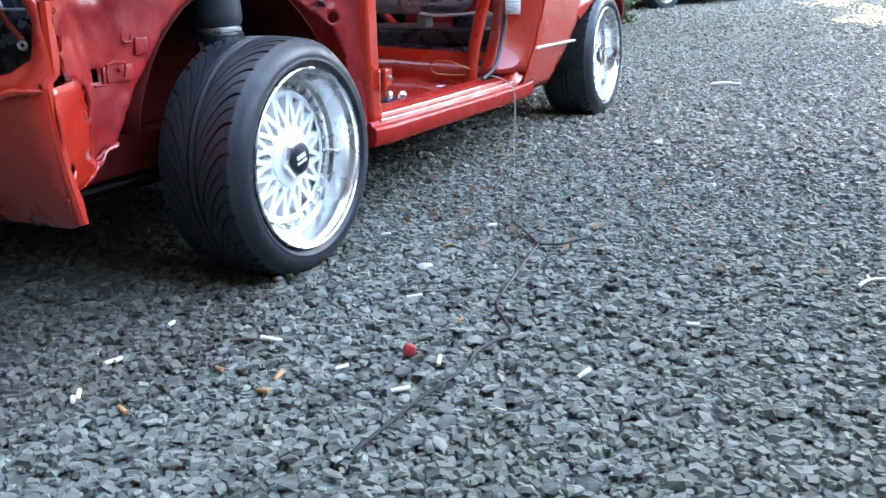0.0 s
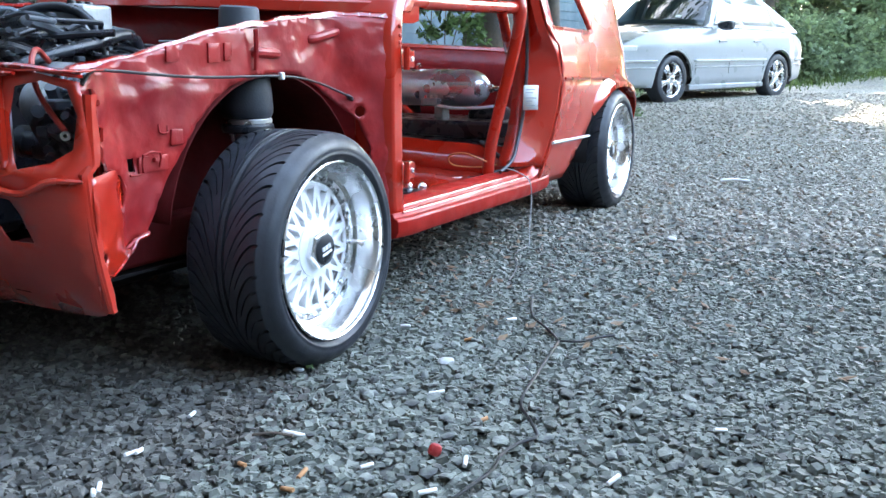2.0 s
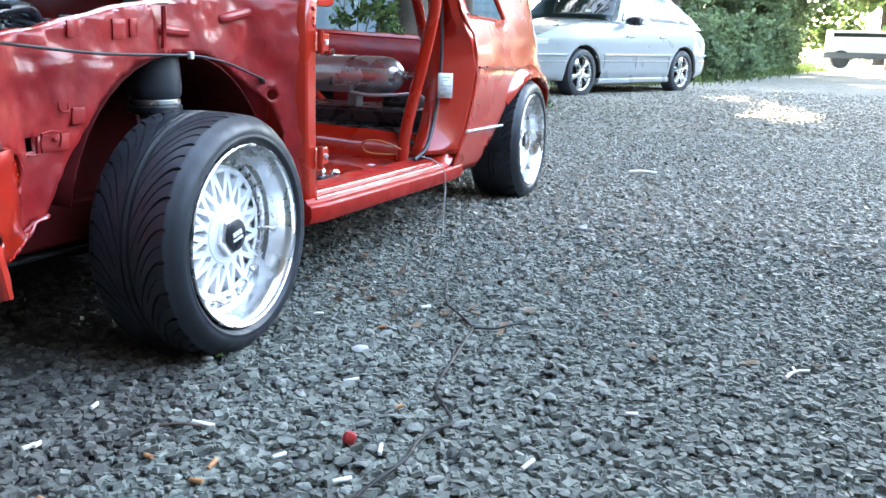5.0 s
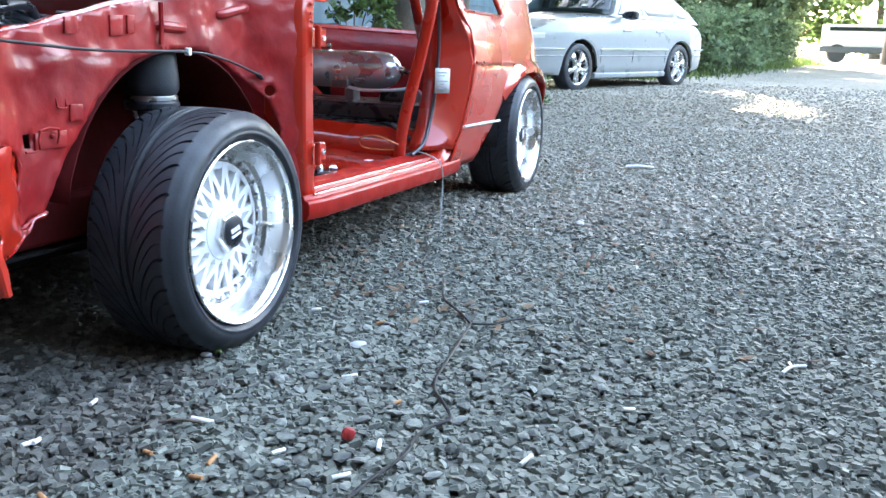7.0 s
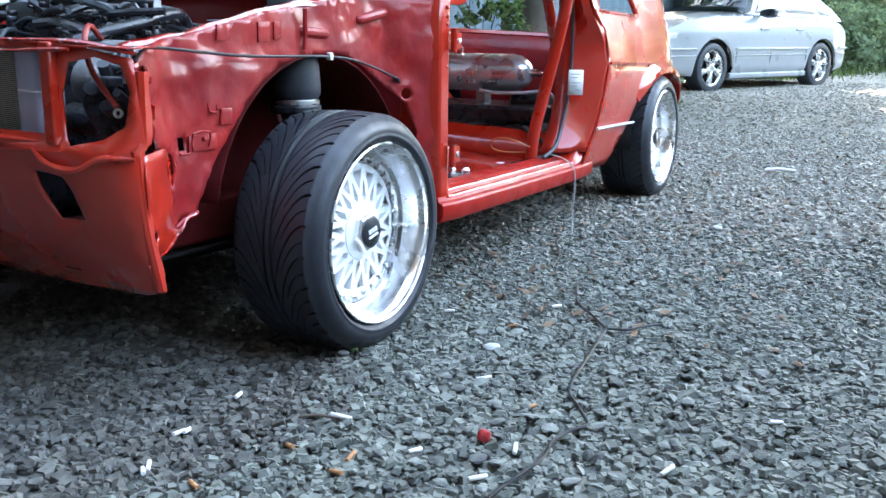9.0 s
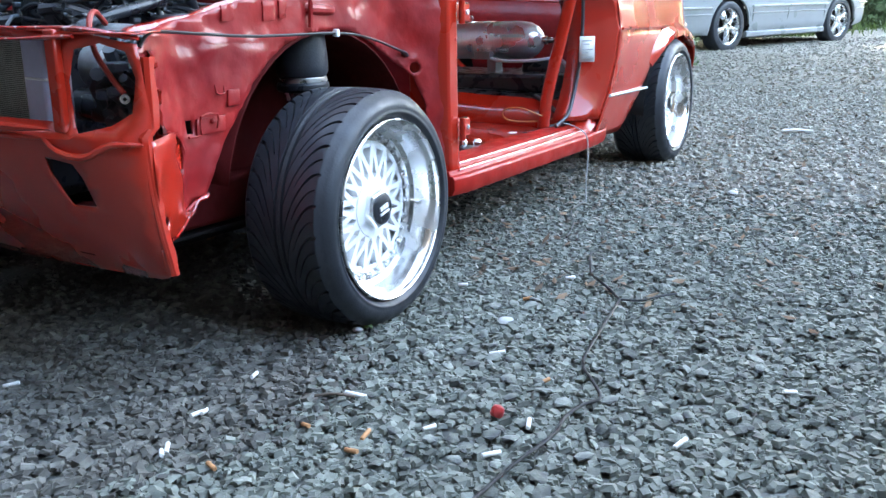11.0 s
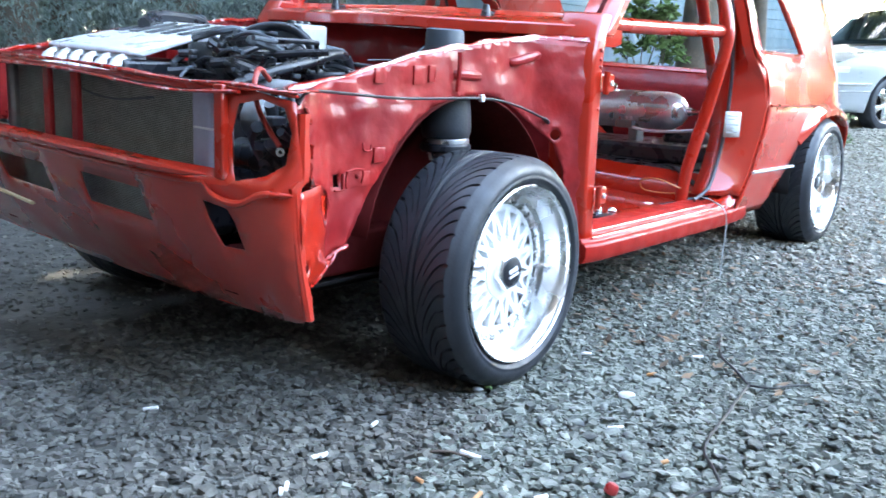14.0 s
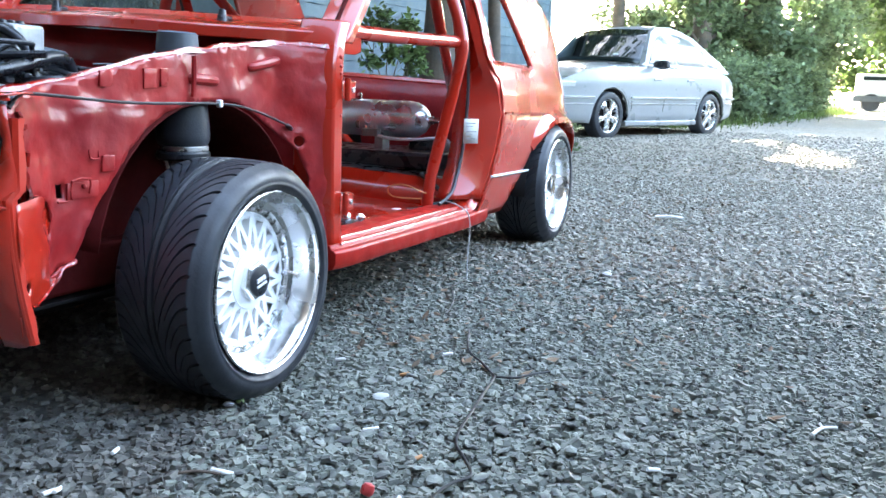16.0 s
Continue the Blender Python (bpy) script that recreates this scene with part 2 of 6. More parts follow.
def part(name, bm, material, parent=None, label="", smooth=True, kind="", bevel=0.0, solid=0.0, auto=0.6):
    """Links a bmesh (or a ready mesh) as one object under a thing or a part."""
    if isinstance(bm, bpy.types.Mesh):
        me = bm
    else:
        me = bpy.data.meshes.new(name)
        bmesh.ops.recalc_face_normals(bm, faces=bm.faces)
        if smooth:
            for f in bm.faces:
                f.smooth = True
            for e in bm.edges:
                if len(e.link_faces) == 2 and e.calc_face_angle(0) > auto:
                    e.smooth = False
        bm.to_mesh(me)
        bm.free()
    if not me.materials:
        me.materials.append(material)
    ob = new(name, me)
    if parent:
        ob.parent = parent
    if solid:
        s = ob.modifiers.new("thickness", "SOLIDIFY")
        s.thickness, s.offset = solid, 0
    if bevel:
        b = ob.modifiers.new("edges", "BEVEL")
        b.width, b.segments, b.limit_method = bevel, 2, "ANGLE"
    return tagged(ob, label=label, kind=kind)


def box(x0, x1, y0, y1, z0, z1, bm=None):
    bm = bm or bmesh.new()
    v = [bm.verts.new(p) for p in ((x0, y0, z0), (x1, y0, z0), (x1, y1, z0), (x0, y1, z0), (x0, y0, z1), (x1, y0, z1), (x1, y1, z1), (x0, y1, z1))]
    for q in ((0, 3, 2, 1), (4, 5, 6, 7), (0, 1, 5, 4), (1, 2, 6, 5), (2, 3, 7, 6), (3, 0, 4, 7)):
        bm.faces.new([v[i] for i in q])
    return bm


def smooth_path(pts, n=6):
    """A Catmull-Rom line through the points."""
    p = [Vector(a) for a in pts]
    p = [p[0] * 2 - p[1]] + p + [p[-1] * 2 - p[-2]]
    out = []
    for i in range(1, len(p) - 2):
        for k in range(n):
            t = k / n
            out.append(0.5 * (2 * p[i] + (p[i + 1] - p[i - 1]) * t + (2 * p[i - 1] - 5 * p[i] + 4 * p[i + 1] - p[i + 2]) * t * t + (3 * p[i] - p[i - 1] - 3 * p[i + 1] + p[i + 2]) * t ** 3))
    return out + [p[-2]]


def tube(pts, r, seg=10, n=6, bm=None, flat=1.0):
    bm = bm or bmesh.new()
    line = smooth_path(pts, n) if n > 1 else [Vector(p) for p in pts]
    rings, up = [], Vector((0.13, 0.21, 0.97))
    for i, p in enumerate(line):
        d = (line[min(i + 1, len(line) - 1)] - line[max(i - 1, 0)]).normalized()
        a = d.cross(up)
        if a.length < 0.05:
            a = d.cross(Vector((1, 0, 0)))
        a.normalize()
        b = d.cross(a).normalized()
        rr = r(i / (len(line) - 1)) if callable(r) else r
        rings.append([bm.verts.new(p + a * math.cos(q) * rr + b * math.sin(q) * rr * flat) for q in [2 * math.pi * k / seg for k in range(seg)]])
    for u, w in zip(rings, rings[1:]):
        for k in range(seg):
            bm.faces.new((u[k], u[(k + 1) % seg], w[(k + 1) % seg], w[k]))
    bm.faces.new(rings[0][::-1])
    bm.faces.new(rings[-1])
    return bm


def lathe(profile, seg=48, axis="y", centre=(0, 0, 0), bm=None):
    """Turns (radius, along) pairs about an axis."""
    bm = bm or bmesh.new()
    rings = []
    for r, a in profile:
        ring = []
        for k in range(seg):
            q = 2 * math.pi * k / seg
            c, s = math.cos(q) * r, math.sin(q) * r
            p = {"y": (c, a, s), "z": (c, s, a), "x": (a, c, s)}[axis]
            ring.append(bm.verts.new(Vector(p) + Vector(centre)))
        rings.append(ring)
    for u, w in zip(rings, rings[1:]):
        for k in range(seg):
            bm.faces.new((u[k], u[(k + 1) % seg], w[(k + 1) % seg], w[k]))
    for ring in (rings[0], rings[-1]):
        bm.faces.new(ring)
    return bm


def plate(outer, holes, place, step=0.03):
    """A sheet with holes: outlines in two coordinates, filled with a fine net and laid in space by place(a, b)."""
    pts, edges = [], []

    def loop(poly):
        fine = []
        for i, p in enumerate(poly):
            q = poly[(i + 1) % len(poly)]
            k = max(1, int(math.dist(p, q) / step))
            fine += [(p[0] + (q[0] - p[0]) * j / k, p[1] + (q[1] - p[1]) * j / k) for j in range(k)]
        s = len(pts)
        pts.extend(Vector(f) for f in fine)
        edges.extend((s + i, s + (i + 1) % len(fine)) for i in range(len(fine)))
        return fine

    loops = [loop(outer)] + [loop(h) for h in holes]

    def inside(a, b, poly):
        c, j = False, len(poly) - 1
        for i in range(len(poly)):
            (xi, yi), (xj, yj) = poly[i], poly[j]
            if (yi > b) != (yj > b) and a < (xj - xi) * (b - yi) / (yj - yi) + xi:
                c = not c
            j = i
        return c

    xs, ys = [p[0] for p in outer], [p[1] for p in outer]
    nx, ny = int((max(xs) - min(xs)) / step), int((max(ys) - min(ys)) / step)
    near = [p for l in loops for p in l]
    arr = np.array(near)
    for i in range(1, nx):
        for j in range(1, ny):
            a, b = min(xs) + i * step + (j % 2) * step * 0.5, min(ys) + j * step
            if inside(a, b, loops[0]) and not any(inside(a, b, h) for h in loops[1:]) and np.min((arr[:, 0] - a) ** 2 + (arr[:, 1] - b) ** 2) > (step * 0.45) ** 2:
                pts.append(Vector((a, b)))
    verts, _, faces, *_ = geometry.delaunay_2d_cdt(pts, edges, [], 0, 1e-5)
    bm = bmesh.new()
    vs = [bm.verts.new(place(v[0], v[1])) for v in verts]
    for f in faces:
        ca, cb = sum(verts[i][0] for i in f) / len(f), sum(verts[i][1] for i in f) / len(f)
        if len(set(f)) >= 3 and inside(ca, cb, loops[0]) and not any(inside(ca, cb, h) for h in loops[1:]):
            try:
                bm.faces.new([vs[i] for i in f])
            except ValueError:
                pass
    loose = [v for v in bm.verts if not v.link_faces]
    bmesh.ops.delete(bm, geom=loose, context="VERTS")
    return bm


def loft(rings, closed=True, caps=True, bm=None):
    bm = bm or bmesh.new()
    vs = [[bm.verts.new(p) for p in r] for r in rings]
    n = len(vs[0])
    for u, w in zip(vs, vs[1:]):
        for k in range(n if closed else n - 1):
            bm.faces.new((u[k], u[(k + 1) % n], w[(k + 1) % n], w[k]))
    if caps and closed:
        bm.faces.new(vs[0][::-1])
        bm.faces.new(vs[-1])
    return bm


def raw_mesh(name, verts, faces, material, smooth=False):
    """A mesh from arrays of the same kind of face."""
    me = bpy.data.meshes.new(name)
    nv, nf, k = len(verts), len(faces), faces.shape[1]
    me.vertices.add(nv)
    me.vertices.foreach_set("co", np.asarray(verts, np.float32).ravel())
    me.loops.add(nf * k)
    me.loops.foreach_set("vertex_index", np.asarray(faces, np.int32).ravel())
    me.polygons.add(nf)
    me.polygons.foreach_set("loop_start", np.arange(0, nf * k, k, dtype=np.int32))
    me.polygons.foreach_set("use_smooth", np.full(nf, smooth))
    me.update(calc_edges=True)
    me.materials.append(material)
    return me


def thing(name, label, category, group="", at=(0, 0, 0)):
    ob = new(name)
    ob.empty_display_size = 0.1
    ob.location = at
    return tagged(ob, label, category, group)


def wob(x, y, z, f=7.0, a=0.004):
    return a * noise.noise(Vector((x * f, y * f, z * f)))


def lean(p):
    """The body hangs a little lower on its left side."""
    return Vector((p[0], p[1], p[2] + 0.044 * (p[1] + 0.7)))


def leaned(bm):
    for v in bm.verts:
        v.co = lean(v.co)
    return bm


# ---- ground ----
GR = random.Random(5)


bm = bmesh.new()
edges_x = [-160, -60, -25, -12, -6, -3, 0, 3, 6, 10, 16, 24, 40, 70, 120, 260]
edges_y = [-160, -70, -30, -14, -7, -4, -2, 0, 2, 4, 7, 12, 20, 40, 80, 160]
grid = [[bm.verts.new((x, y, -0.004)) for y in edges_y] for x in edges_x]
for i in range(len(edges_x) - 1):
    for j in range(len(edges_y) - 1):
        bm.faces.new((grid[i][j], grid[i + 1][j], grid[i + 1][j + 1], grid[i][j + 1]))
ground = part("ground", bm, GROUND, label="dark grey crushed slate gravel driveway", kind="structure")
ground["category"] = "ground"


# ---- the red hatchback ----
car = thing("hatchback_car", "stripped red two-door hatchback shell on wide wheels, no doors", "car")


def front_x(y, z):
    """How far forward the nose stands."""
    a = abs(y) / 0.72
    x = -0.705 + 0.11 * a ** 5
    if z < 0.47:
        x += 0.145 * ((0.47 - z) / 0.28) ** 1.8 * (1 - 0.86 * min(a, 1.0) ** 5)
    else:
        x += 0.018
    return x + wob(y, z, 0, 7, 0.004)


def arc(cx, cz, r, a0, a1, n):
    return [(cx + r * math.cos(radians(a0 + (a1 - a0) * i / n)), cz + r * math.sin(radians(a0 + (a1 - a0) * i / n))) for i in range(n + 1)]


# nose panel with the grille, lamp and air openings
top_edge = [(-0.688, 0.618), (-0.60, 0.634), (-0.3, 0.638), (0, 0.642), (0.3, 0.638), (0.60, 0.634), (0.688, 0.618)]
bottom_edge = [(0.70, 0.200), (0.60, 0.176), (0.3, 0.150), (0, 0.142), (-0.3, 0.150), (-0.60, 0.176), (-0.66, 0.183), (-0.685, 0.190), (-0.70, 0.202)]
outline = top_edge + [(0.70, 0.5)] + bottom_edge + [(-0.70, 0.5)]
lamp_hole = [(-0.675, 0.50), (-0.683, 0.56), (-0.67, 0.605), (-0.63, 0.618), (-0.585, 0.606), (-0.572, 0.55), (-0.575, 0.475), (-0.595, 0.462), (-0.64, 0.475)]
grille = [(-0.535, 0.478), (-0.535, 0.622), (-0.3, 0.626), (0, 0.63), (0.32, 0.626), (0.32, 0.478)]
near_air = [(-0.335, 0.342), (-0.335, 0.412), (-0.105, 0.416), (-0.095, 0.345)]
far_air = [(0.06, 0.342), (0.06, 0.412), (0.29, 0.412), (0.285, 0.345)]
slot = [(-0.588, 0.324), (-0.582, 0.380), (-0.570, 0.406), (-0.512, 0.416), (-0.514, 0.385), (-0.532, 0.322)]
far_slot = [(-a, b) for a, b in slot]
part("front_panel", leaned(plate(outline, [lamp_hole, grille, near_air, far_air, slot, far_slot], lambda a, b: Vector((front_x(a, b), a, b)), 0.028)), RED, car, "glossy red nose panel with open grille", solid=0.004)
# rolled upper lip, dented here and there
lip = [(-0.698, 0.595), (-0.688, 0.624), (-0.6, 0.640), (-0.45, 0.634), (-0.3, 0.641), (-0.1, 0.646), (0.1, 0.643), (0.3, 0.645), (0.5, 0.640), (0.65, 0.636), (0.695, 0.62)]
part("upper_lip", leaned(tube([(-0.545, -0.628, 0.632), (-0.575, -0.660, 0.628)] + [(front_x(y, z) - 0.006, y, z + 0.004 + wob(y, z, 3, 12, 0.006)) for y, z in lip[1:]], lambda t: 0.0065 + 0.002 * math.sin(t * 31), 8, 10, flat=0.7)), RED_GLINT, car)
part("lip_return", leaned(tube([(front_x(y, z) - 0.018, y, z - 0.013 + wob(y, z, 6, 12, 0.006)) for y, z in lip[2:-1]], lambda t: 0.0052 + 0.0015 * math.sin(t * 43), 8, 10, flat=0.7)), RED_GLINT, car)
part("slam_panel", leaned(plate([(-0.69, -0.70), (-0.69, 0.70), (-0.60, 0.68), (-0.60, -0.68)], [], lambda a, b: Vector((a + 0.09 * (abs(b) / 0.72) ** 5, b, 0.636 + wob(a, b, 1, 14, 0.006))), 0.03)), RED, car, solid=0.003)
# folded ledge under the grille
part("bumper_ledge", leaned(tube([(front_x(y, 0.468) - 0.010, y, 0.468) for y in (-0.55, -0.45, -0.3, 0, 0.3, 0.55, 0.66)], lambda t: 0.001 + 0.009 * min(1.0, t * 6), 8, 6)), RED, car)
part("bumper_ledge", leaned(tube([(front_x(y, 0.452) - 0.004, y, 0.450) for y in (-0.54, -0.46, -0.3, 0, 0.3, 0.55, 0.66)], lambda t: 0.001 + 0.005 * min(1.0, t * 6), 8, 6)), RED, car)
part("lamp_shelf", leaned(tube([(front_x(-0.52, 0.45) - 0.004, -0.52, 0.452), (front_x(-0.56, 0.44) - 0.012, -0.56, 0.428), (front_x(-0.61, 0.43) - 0.014, -0.61, 0.422), (front_x(-0.65, 0.44) - 0.010, -0.655, 0.445), (front_x(-0.7, 0.45) - 0.006, -0.70, 0.446)], lambda t: 0.0015 + 0.006 * math.sin(math.pi * min(max(t, 0.02), 0.98)) ** 0.5, 8, 6)), RED, car)
for y in (0.055, -0.065):
    part("grille_post", leaned(box(-0.685, -0.672, y - 0.014, y + 0.014, 0.47, 0.64)), RED_IN, car, bevel=0.003)
part("lamp_post", leaned(box(-0.672, -0.655, -0.568, -0.540, 0.46, 0.64)), RED, car, bevel=0.004)
# thin tan strip shaped and coloured as a glint on the opening's lower lip
part("tow_strip", leaned(tube([(-0.715, 0.36, 0.330), (-0.722, 0.07, 0.318)], 0.007, 8, 1, flat=0.6)), TAN, car, "pale strip standing in for a sun glint below an air opening")
part("lower_tray", leaned(box(-0.42, 0.45, -0.50, 0.50, 0.185, 0.192)), UNDER, car)
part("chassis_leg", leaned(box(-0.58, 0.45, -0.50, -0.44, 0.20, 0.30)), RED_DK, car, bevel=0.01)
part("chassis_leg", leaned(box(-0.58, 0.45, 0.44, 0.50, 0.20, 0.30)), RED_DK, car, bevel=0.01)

# corner behind the nose: lower face, folded return and torn flange
def corner_y(a, b):
    return -0.620 - 0.078 * max((-0.455 - a) / 0.13, 0.0) ** 0.9 + wob(a, b, 5, 16, 0.006) + wob(a, b, 2, 45, 0.002)


corner_face = [(-0.437, 0.283), (-0.454, 0.286), (-0.465, 0.30), (-0.459, 0.355), (-0.449, 0.395), (-0.455, 0.432), (-0.49, 0.450), (-0.53, 0.452), (-0.596, 0.450), (-0.598, 0.40), (-0.594, 0.34), (-0.584, 0.285), (-0.562, 0.260), (-0.53, 0.256), (-0.50, 0.259), (-0.47, 0.264), (-0.45, 0.272)]
part("wing_corner", leaned(plate(corner_face, [arc(-0.568, 0.298, 0.010, 0, 330, 8)], lambda a, b: Vector((a, corner_y(a, b), b)), 0.015)), RED, car, "bright red folded corner behind the nose", solid=0.004)
part("folded_edge", leaned(tube([(x, corner_y(x, z), z + wob(x, z, 9, 40, 0.002)) for x, z in ((-0.564, 0.261), (-0.53, 0.255), (-0.50, 0.258), (-0.47, 0.264), (-0.45, 0.272), (-0.437, 0.284), (-0.42, 0.299), (-0.39, 0.304))], 0.0042, 8, 4)), RED_GLINT, car)
rings = []
for k in range(27):
    z = 0.196 + 0.401 * k / 26
    x0 = front_x(-0.70, z)
    d = 0.018 + 0.008 * noise.noise(Vector((3.3, z * 22, 0)))
    rings.append([(x0 - 0.004, -0.688, z), (x0 - 0.004, -0.697, z), (x0 + 0.004, -0.7025, z), (x0 + d, -0.700 + wob(z, 0, 1, 30, 0.003), z), (x0 + d, -0.690, z)])
part("corner_return", leaned(loft(rings)), RED, car, "folded red return of the nose panel")
rings = []
for k in range(41):
    t = k / 40
    z = 0.440 + 0.165 * t
    w = 0.008 + 0.012 * abs(noise.noise(Vector((1.7, z * 42, 0)))) + (0.012 if 0.42 < t < 0.6 or 0.8 < t < 0.9 else 0)
    x = -0.530 + 0.008 * noise.noise(Vector((7.1, z * 30, 0))) - 0.014 * t
    rings.append([(x, -0.635, z), (x - 0.003, -0.652 - w * 0.4, z), (x - 0.010, -0.656 - w, z), (x - 0.006, -0.659 - w, z), (x + 0.004, -0.654 - w * 0.3, z), (x + 0.006, -0.635, z)])
part("torn_flange", leaned(loft(rings)), RED_GLINT, car, "torn and ragged red flange")
part("nose_corner", leaned(plate([(-0.59, 0.250), (-0.560, 0.238), (-0.540, 0.232), (-0.536, 0.215), (-0.548, 0.202), (-0.58, 0.205)], [], lambda a, b: Vector((a, -0.693 + 0.8 * (a + 0.59), b)), 0.015)), RED, car, solid=0.004)


# inner wings
def wing_flare(x):
    """The wing sweeps out to meet the hinge pillar."""
    return 0.62 * max(x - 0.32, 0.0)


def wing_side(side):
    """Panel surface: hammered dents, a crease below the cable and a top that leans in."""
    def place(a, b):
        y = 0.615 + wing_flare(a) + wob(a, b, 0, 6, 0.010) + wob(a, b, 4, 18, 0.006) + wob(a, b, 8, 45, 0.0030) + wob(a, b, 12, 85, 0.0012)
        crease = 0.588 + 0.010 * math.sin(a * 34) + 0.05 * (a + 0.42)
        fold = max(0.0, 1 - ((a + 0.40) / 0.15) ** 2)
        y += 0.007 * fold * math.exp(-((b - crease) / 0.018) ** 2) - 0.045 * fold * max(0.0, b - crease)
        y -= 0.015 * max(0.0, b - 0.62)
        if a < -0.44:
            y += (-0.44 - a) * 0.35
        return lean((a, side * y, b))
    return place


wing_outline = [(-0.60, 0.60), (-0.52, 0.640), (-0.36, 0.668), (-0.175, 0.712), (0.036, 0.747), (0.28, 0.777), (0.455, 0.785), (0.455, 0.20), (0.40, 0.20), (0.405, 0.42), (0.375, 0.50), (0.31, 0.553), (0.235, 0.592),
                (0.14, 0.624), (0.05, 0.628), (-0.034, 0.622), (-0.112, 0.600), (-0.181, 0.565), (-0.232, 0.522), (-0.268, 0.478), (-0.315, 0.42), (-0.36, 0.355), (-0.39, 0.305), (-0.42, 0.300), (-0.437, 0.285), (-0.452, 0.288), (-0.462, 0.30), (-0.456, 0.355), (-0.446, 0.395), (-0.452, 0.43), (-0.49, 0.447), (-0.53, 0.45), (-0.565, 0.50)]
for side in (-1, 1):
    hole = [arc(0.376, 0.526, 0.015, 0, 330, 10), [(-0.425, 0.435), (-0.425, 0.462), (-0.408, 0.462), (-0.408, 0.435)]]
    wing = part("inner_wing", plate(wing_outline, hole, wing_side(side), 0.0125), RED_IN, car, "red oversprayed inner wing, dented", solid=0.004)
    top = [(-0.555, 0.626), (-0.52, 0.640), (-0.36, 0.668), (-0.175, 0.712), (0.036, 0.747), (0.28, 0.777), (0.455, 0.787)]
    rail = bmesh.new()
    line = smooth_path([(x, 0, z) for x, z in top], 8)
    rings = []
    for p in line:
        w = 0.005 + 0.004 * noise.noise(Vector((p.x * 9, 0, side)))
        dz = wob(p.x, side, 0, 14, 0.007)
        rings.append([lean((p.x, side * (0.605 + wing_flare(p.x) + d), p.z + dz + h)) for d, h in ((-0.012, -0.003), (-0.012, 0.004), (0.005, 0.007), (w, 0.003), (w + 0.004, -0.006), (w, -0.008), (0.005, -0.002))])
    part("wing_flange", loft(rings, bm=rail), RED_GLINT, car)
    # stiffening seam and small brackets
    part("seam", leaned(tube([(-0.03, side * 0.628, 0.728), (-0.028, side * 0.626, 0.68), (-0.03, side * 0.624, 0.636)], 0.006, 6, 4)), RED_IN, car)
    part("bracket", leaned(tube([(-0.432, side * 0.624, 0.43), (-0.398, side * 0.624, 0.432), (-0.398, side * 0.626, 0.468), (-0.35, side * 0.626, 0.470), (-0.348, side * 0.620, 0.44)], 0.0025, 6, 2)), RED_IN, wing)
    for bx, bz, s in ((-0.33, 0.520, 0.012),):
        part("bracket", leaned(tube([(bx - s, side * 0.6155, bz + s), (bx - s, side * 0.6185, bz - s * 0.6), (bx - s * 0.6, side * 0.621, bz - s), (bx + s * 0.6, side * 0.621, bz - s), (bx + s, side * 0.6185, bz - s * 0.6), (bx + s, side * 0.6155, bz + s)], 0.002, 6, 3)), RED_IN, wing)
    for x0, z0, x1, z1 in ((0.20, 0.712, 0.335, 0.735), (-0.035, 0.674, 0.075, 0.676)):
        part("pressing", leaned(tube([(x0, side * 0.605, z0), (x0 + 0.02, side * 0.614, z0 + 0.002), (x1 - 0.02, side * 0.614, z1 - 0.002), (x1, side * 0.605, z1)], lambda t: 0.013 * (0.35 + 0.65 * math.sin(math.pi * min(max(t, 0.05), 0.95)) ** 0.4), 10, 5)), RED_IN, wing)
    part("seam", leaned(tube([(-0.53, side * 0.648, 0.452), (-0.49, side * 0.634, 0.448), (-0.453, side * 0.621, 0.43), (-0.447, side * 0.620, 0.395), (-0.457, side * 0.621, 0.355), (-0.463, side * 0.623, 0.30), (-0.452, side * 0.621, 0.287), (-0.42, side * 0.618, 0.300), (-0.385, side * 0.617, 0.308)], lambda t: 0.0038 + 0.0018 * math.sin(t * 61) * math.sin(t * 23), 6, 8)), RED_IN, wing)
    for cx, cz in ((-0.36, 0.455), (-0.47, 0.495), (-0.505, 0.472), (-0.49, 0.465)):
        bm = bmesh.new()
        bmesh.ops.create_uvsphere(bm, u_segments=8, v_segments=6, radius=0.005, matrix=Matrix.Translation(lean((cx, side * 0.619, cz))))
        part("weld_bead", bm, RED_IN, wing)
    # welded tabs and a patch plate standing proud of the panel
    for tx, tz, tw, th in ((-0.290, 0.668, 0.019, 0.016), (-0.165, 0.672, 0.020, 0.022), (-0.122, 0.676, 0.012, 0.020), (-0.295, 0.498, 0.018, 0.018), (-0.360, 0.447, 0.042, 0.017)):
        ty = wing_side(side)(tx, tz).y
        tab = plate([(tx - tw, tz - th), (tx + tw * 0.96, tz - th * 0.9), (tx + tw, tz + th), (tx - tw * 0.93, tz + th * 0.92)], [], lambda a, b: lean((a, ty + side * (0.004 + wob(a, b, 3, 50, 0.002)), b)), 0.012)
        part("welded_tab", tab, RED_IN, wing, solid=0.005, bevel=0.002)
    # wheel housing, its shade put into the dark red
    arch = arc(0.04, 0.25, 0.375, 10, 170, 20)
    bm = loft([[lean((x, side * y, z)) for x, z in arch] for y in (0.62, 0.45, 0.24)], closed=False, caps=False)
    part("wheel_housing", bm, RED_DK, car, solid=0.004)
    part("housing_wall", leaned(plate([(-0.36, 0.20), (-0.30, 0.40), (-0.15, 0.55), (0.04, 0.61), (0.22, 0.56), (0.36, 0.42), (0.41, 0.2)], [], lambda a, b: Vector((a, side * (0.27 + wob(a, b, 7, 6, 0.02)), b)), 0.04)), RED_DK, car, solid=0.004)
